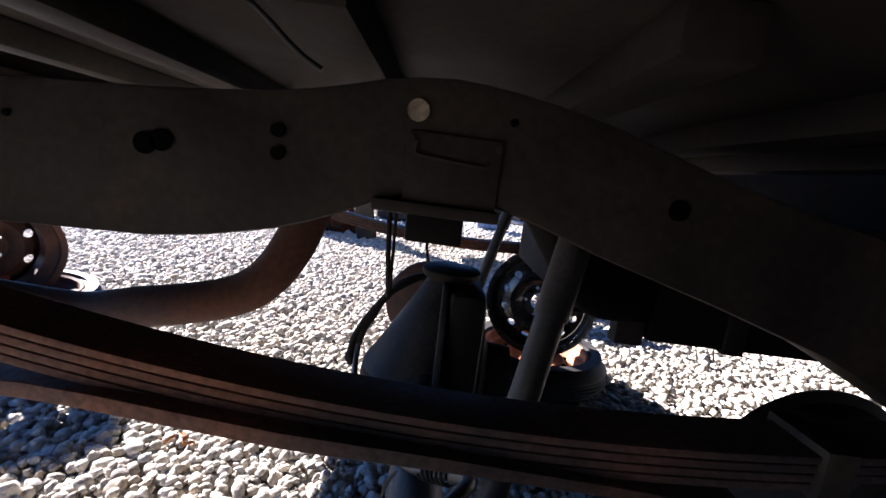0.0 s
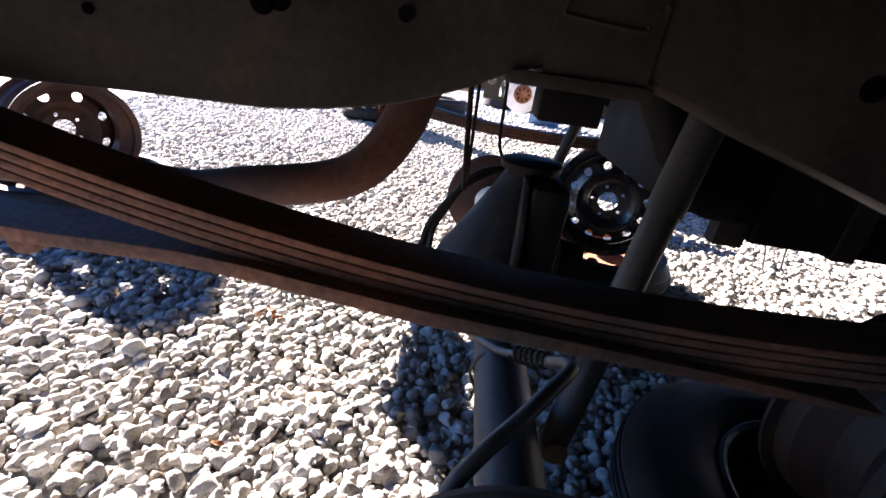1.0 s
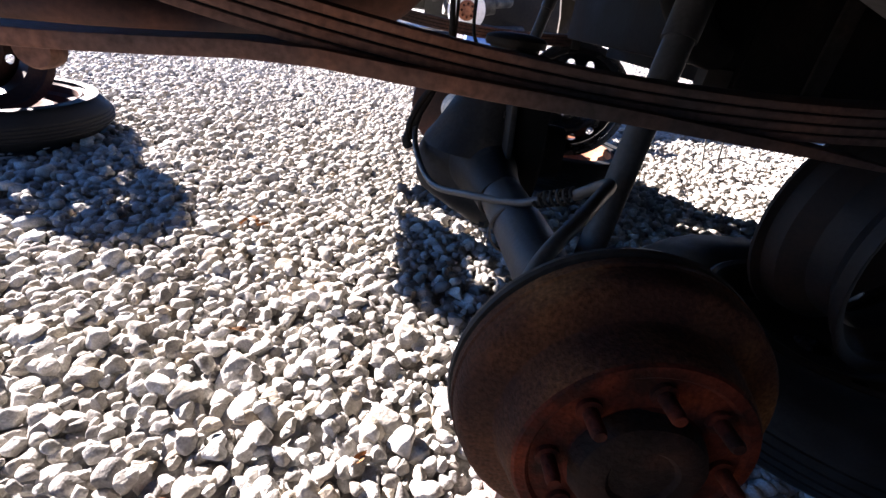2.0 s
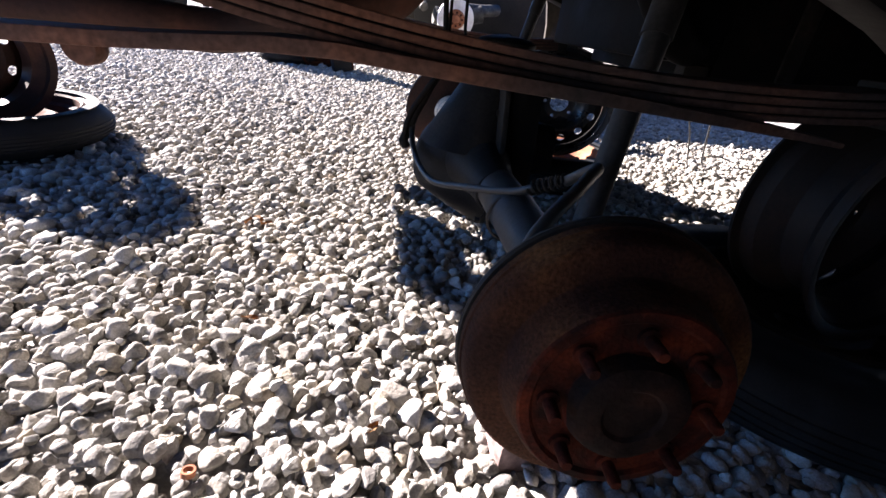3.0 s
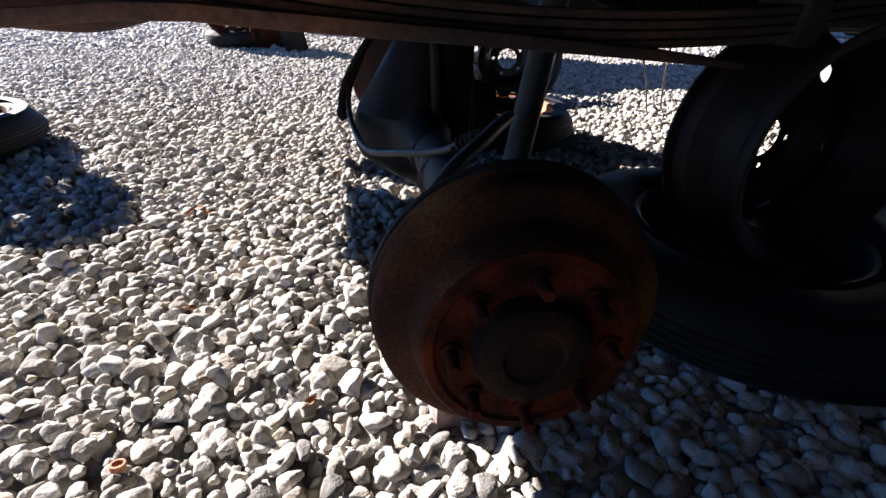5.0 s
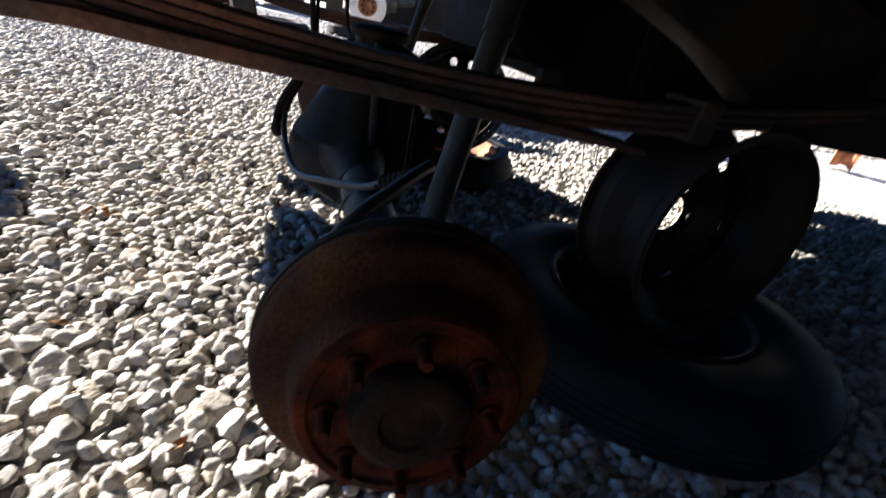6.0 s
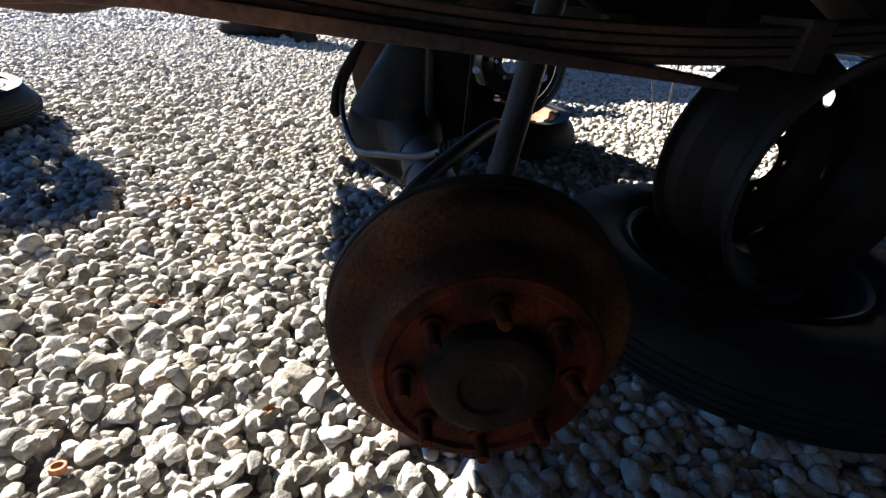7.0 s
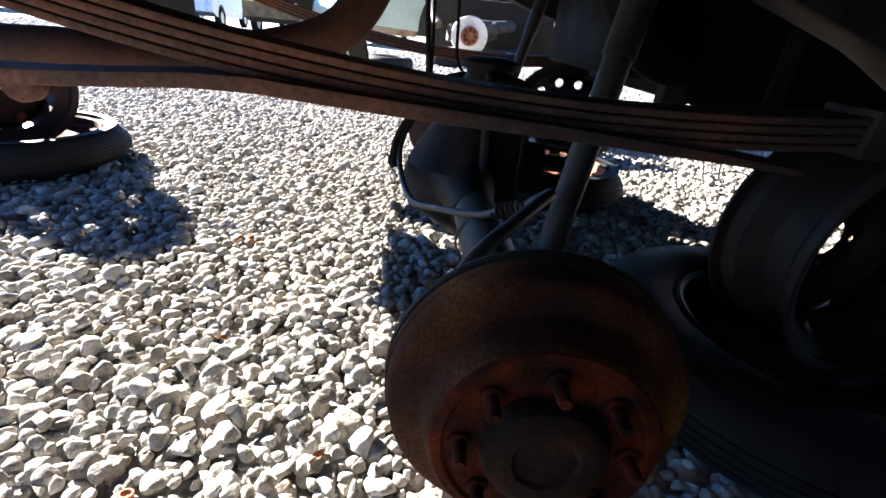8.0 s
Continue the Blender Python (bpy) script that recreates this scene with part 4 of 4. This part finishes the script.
for k, (x, y) in enumerate(((-0.483, 0.253), (-0.247, 0.001), (-0.568, 0.679), (-0.585, 0.70), (-0.55, 0.665), (-0.60, 0.675))):
    lf = thing("dry_leaf", "curled dry brown leaf lying on gravel", "leaf", pose(x, y, 0.010, 10 * (k % 3), 14, 50 * k), "dry leaves")
    bm = bmesh.new()
    row = [(-0.014, 0.001), (-0.007, 0.005), (0.001, 0.0065), (0.008, 0.004), (0.015, 0.0005)]
    a = [bm.verts.new((u, v, 0.006 * math.sin(9 * u * 10) + 0.004)) for u, v in row]
    m = [bm.verts.new((u, 0, 0.0)) for u, v in row]
    b = [bm.verts.new((u, -v * 0.9, 0.005)) for u, v in row]
    for p, q in ((a, m), (m, b)):
        for i in range(4):
            bm.faces.new((p[i], p[i + 1], q[i + 1], q[i]))
    bmesh.ops.solidify(bm, geom=bm.faces[:], thickness=0.0006)
    part("blade", bm, LEAF, lf)

# ---- unseen wall added behind the camera to block sky light ----
bm = bmesh.new()
box(bm, -0.9, 9.0, -1.30, -1.25, -0.02, 1.9)
for k in range(39):
    box(bm, -0.85 + k * 0.25, -0.78 + k * 0.25, -1.25, -1.225, 0.0, 1.88)
tagged(part("wall_south", bm, BLACK_STEEL, None, smooth=False), "unseen dark corrugated wall added to block sky light", "fence", kind="structure")

# ---- ground ----
bm = bmesh.new()
rs = [0.0, 2, 4, 8, 16, 40, 120, 600, 2500]
rings = [[bm.verts.new((r * math.cos(2 * math.pi * k / 48), r * math.sin(2 * math.pi * k / 48), -0.018)) for k in range(48)] for r in rs[1:]]
bm.faces.new(rings[0])
for a, b in zip(rings, rings[1:]):
    for k in range(48):
        bm.faces.new((a[k], b[k], b[(k + 1) % 48], a[(k + 1) % 48]))
bmesh.ops.recalc_face_normals(bm, faces=bm.faces[:])
ground = part("ground", bm, GRIT, None, smooth=False)
tagged(ground, "pale limestone gravel yard", "ground", kind="structure")

# ---- gravel ----
rng = np.random.default_rng(7)


def pebble_kind(sub, seed):
    """One stone: an icosphere shaved by planes, in unit size."""
    r = np.random.default_rng(seed)
    bm = bmesh.new()
    bmesh.ops.create_icosphere(bm, subdivisions=sub, radius=1.0)
    v = np.array([p.co[:] for p in bm.verts])
    for _ in range(11):
        nrm = r.normal(size=3)
        nrm /= np.linalg.norm(nrm)
        d = r.uniform(0.50, 0.84)
        over = np.maximum(v @ nrm - d, 0)
        v = v - over[:, None] * nrm * 0.97
    v *= 1.10
    v *= np.array([1.0, r.uniform(0.66, 0.95), r.uniform(0.58, 0.9)])
    f = np.array([[q.index for q in p.verts] for p in bm.faces])
    bm.free()
    return v, f


KINDS = {sub: [pebble_kind(sub, 100 + k) for k in range(16)] for sub in (1, 2, 3)}


def scatter(x0, x1, y0, y1, step):
    """A jittered hex grid of stones: x, y, size."""
    nx, ny = int((x1 - x0) / step), int((y1 - y0) / (step * 0.87))
    gx, gy = np.meshgrid(np.arange(nx), np.arange(ny))
    x = x0 + (gx + 0.5 * (gy % 2)) * step + rng.normal(0, 0.28 * step, gx.shape)
    y = y0 + gy * step * 0.87 + rng.normal(0, 0.28 * step, gx.shape)
    return x.ravel(), y.ravel()


def turns(n):
    """Random turns about z with some tilt, as matrices."""
    a, b, c = rng.uniform(0, 2 * np.pi, n), rng.normal(0, 0.35, n), rng.normal(0, 0.35, n)
    ca, sa, cb, sb, cc, sc = np.cos(a), np.sin(a), np.cos(b), np.sin(b), np.cos(c), np.sin(c)
    o, z = np.ones(n), np.zeros(n)
    rz = np.stack([ca, -sa, z, sa, ca, z, z, z, o], 1).reshape(-1, 3, 3)
    rx = np.stack([o, z, z, z, cb, -sb, z, sb, cb], 1).reshape(-1, 3, 3)
    ry = np.stack([cc, z, sc, z, o, z, -sc, z, cc], 1).reshape(-1, 3, 3)
    return rz @ rx @ ry


def heap(name, x, y, size, sub, mat):
    n = len(x)
    m = turns(n) * (size * 0.5)[:, None, None]
    z = rng.normal(-0.008, 0.0062, n)
    kinds = rng.integers(0, 16, n)
    V, F, base = [], [], 0
    for k in range(16):
        v, f = KINDS[sub][k]
        sel = np.where(kinds == k)[0]
        if not len(sel):
            continue
        w = np.einsum("nij,vj->nvi", m[sel], v) + np.stack([x[sel], y[sel], z[sel]], 1)[:, None, :]
        V.append(w.reshape(-1, 3))
        F.append((f[None] + (base + np.arange(len(sel)) * len(v))[:, None, None]).reshape(-1, 3))
        base += len(sel) * len(v)
    V, F = np.concatenate(V), np.concatenate(F)
    me = bpy.data.meshes.new(name)
    me.vertices.add(len(V))
    me.vertices.foreach_set("co", V.astype(np.float32).ravel())
    me.loops.add(F.size)
    me.loops.foreach_set("vertex_index", F.astype(np.int32).ravel())
    me.polygons.add(len(F))
    me.polygons.foreach_set("loop_start", np.arange(0, F.size, 3, dtype=np.int32))
    me.polygons.foreach_set("use_smooth", np.ones(len(F), bool))
    me.update(calc_edges=True)
    me.materials.append(mat)
    ob = new(name, me)
    ob.parent = ground
    return tagged(ob, "loose pale limestone gravel", kind="stuff")


def sizes(n, mean, spread):
    return np.clip(rng.lognormal(math.log(mean), spread, n), mean * 0.5, mean * 1.9)


NEAR = (-1.0, 0.75, -0.45, 1.3)
x, y = scatter(*NEAR, 0.0198)
s = sizes(len(x), 0.0282, 0.30)
in_pieces = (x > -0.46) & (x < -0.08) & (y > -0.12) & (y < 0.30)
order = np.where(in_pieces)[0][:300]
mask = np.ones(len(x), bool)
mask[order] = False
close = (x > -0.80) & (x < 0.12) & (y > -0.34) & (y < 0.42)
heap("gravel", x[mask & close], y[mask & close], s[mask & close], 3, STONE)
heap("gravel", x[mask & ~close], y[mask & ~close], s[mask & ~close], 2, STONE)
mx, my = scatter(-3.2, 3.2, -1.2, 4.2, 0.0255)
out = ~((mx > NEAR[0]) & (mx < NEAR[1]) & (my > NEAR[2]) & (my < NEAR[3]))
heap("gravel", mx[out], my[out], sizes(out.sum(), 0.036, 0.28), 1, STONE)
fx, fy = scatter(-9, 8, 4.2, 12, 0.052)
heap("gravel", fx, fy, sizes(len(fx), 0.062, 0.3), 1, STONE)
meshes = []
for k in range(16):
    v, f = KINDS[3][k]
    me = bpy.data.meshes.new("stone")
    me.from_pydata((v * 0.5 * 0.0282).tolist(), [], f.tolist())
    me.polygons.foreach_set("use_smooth", [True] * len(me.polygons))
    me.materials.append(STONE_PIECE)
    meshes.append(me)
tm = turns(len(order))
for k, i in enumerate(order):
    ob = new("stone", meshes[int(rng.integers(0, 16))])
    ob.parent = ground
    ob.matrix_basis = Matrix.Translation((x[i], y[i], float(rng.normal(-0.008, 0.0062)))) @ Matrix(tm[k].tolist()).to_4x4() @ Matrix.Scale(float(s[i]) / 0.0282, 4)
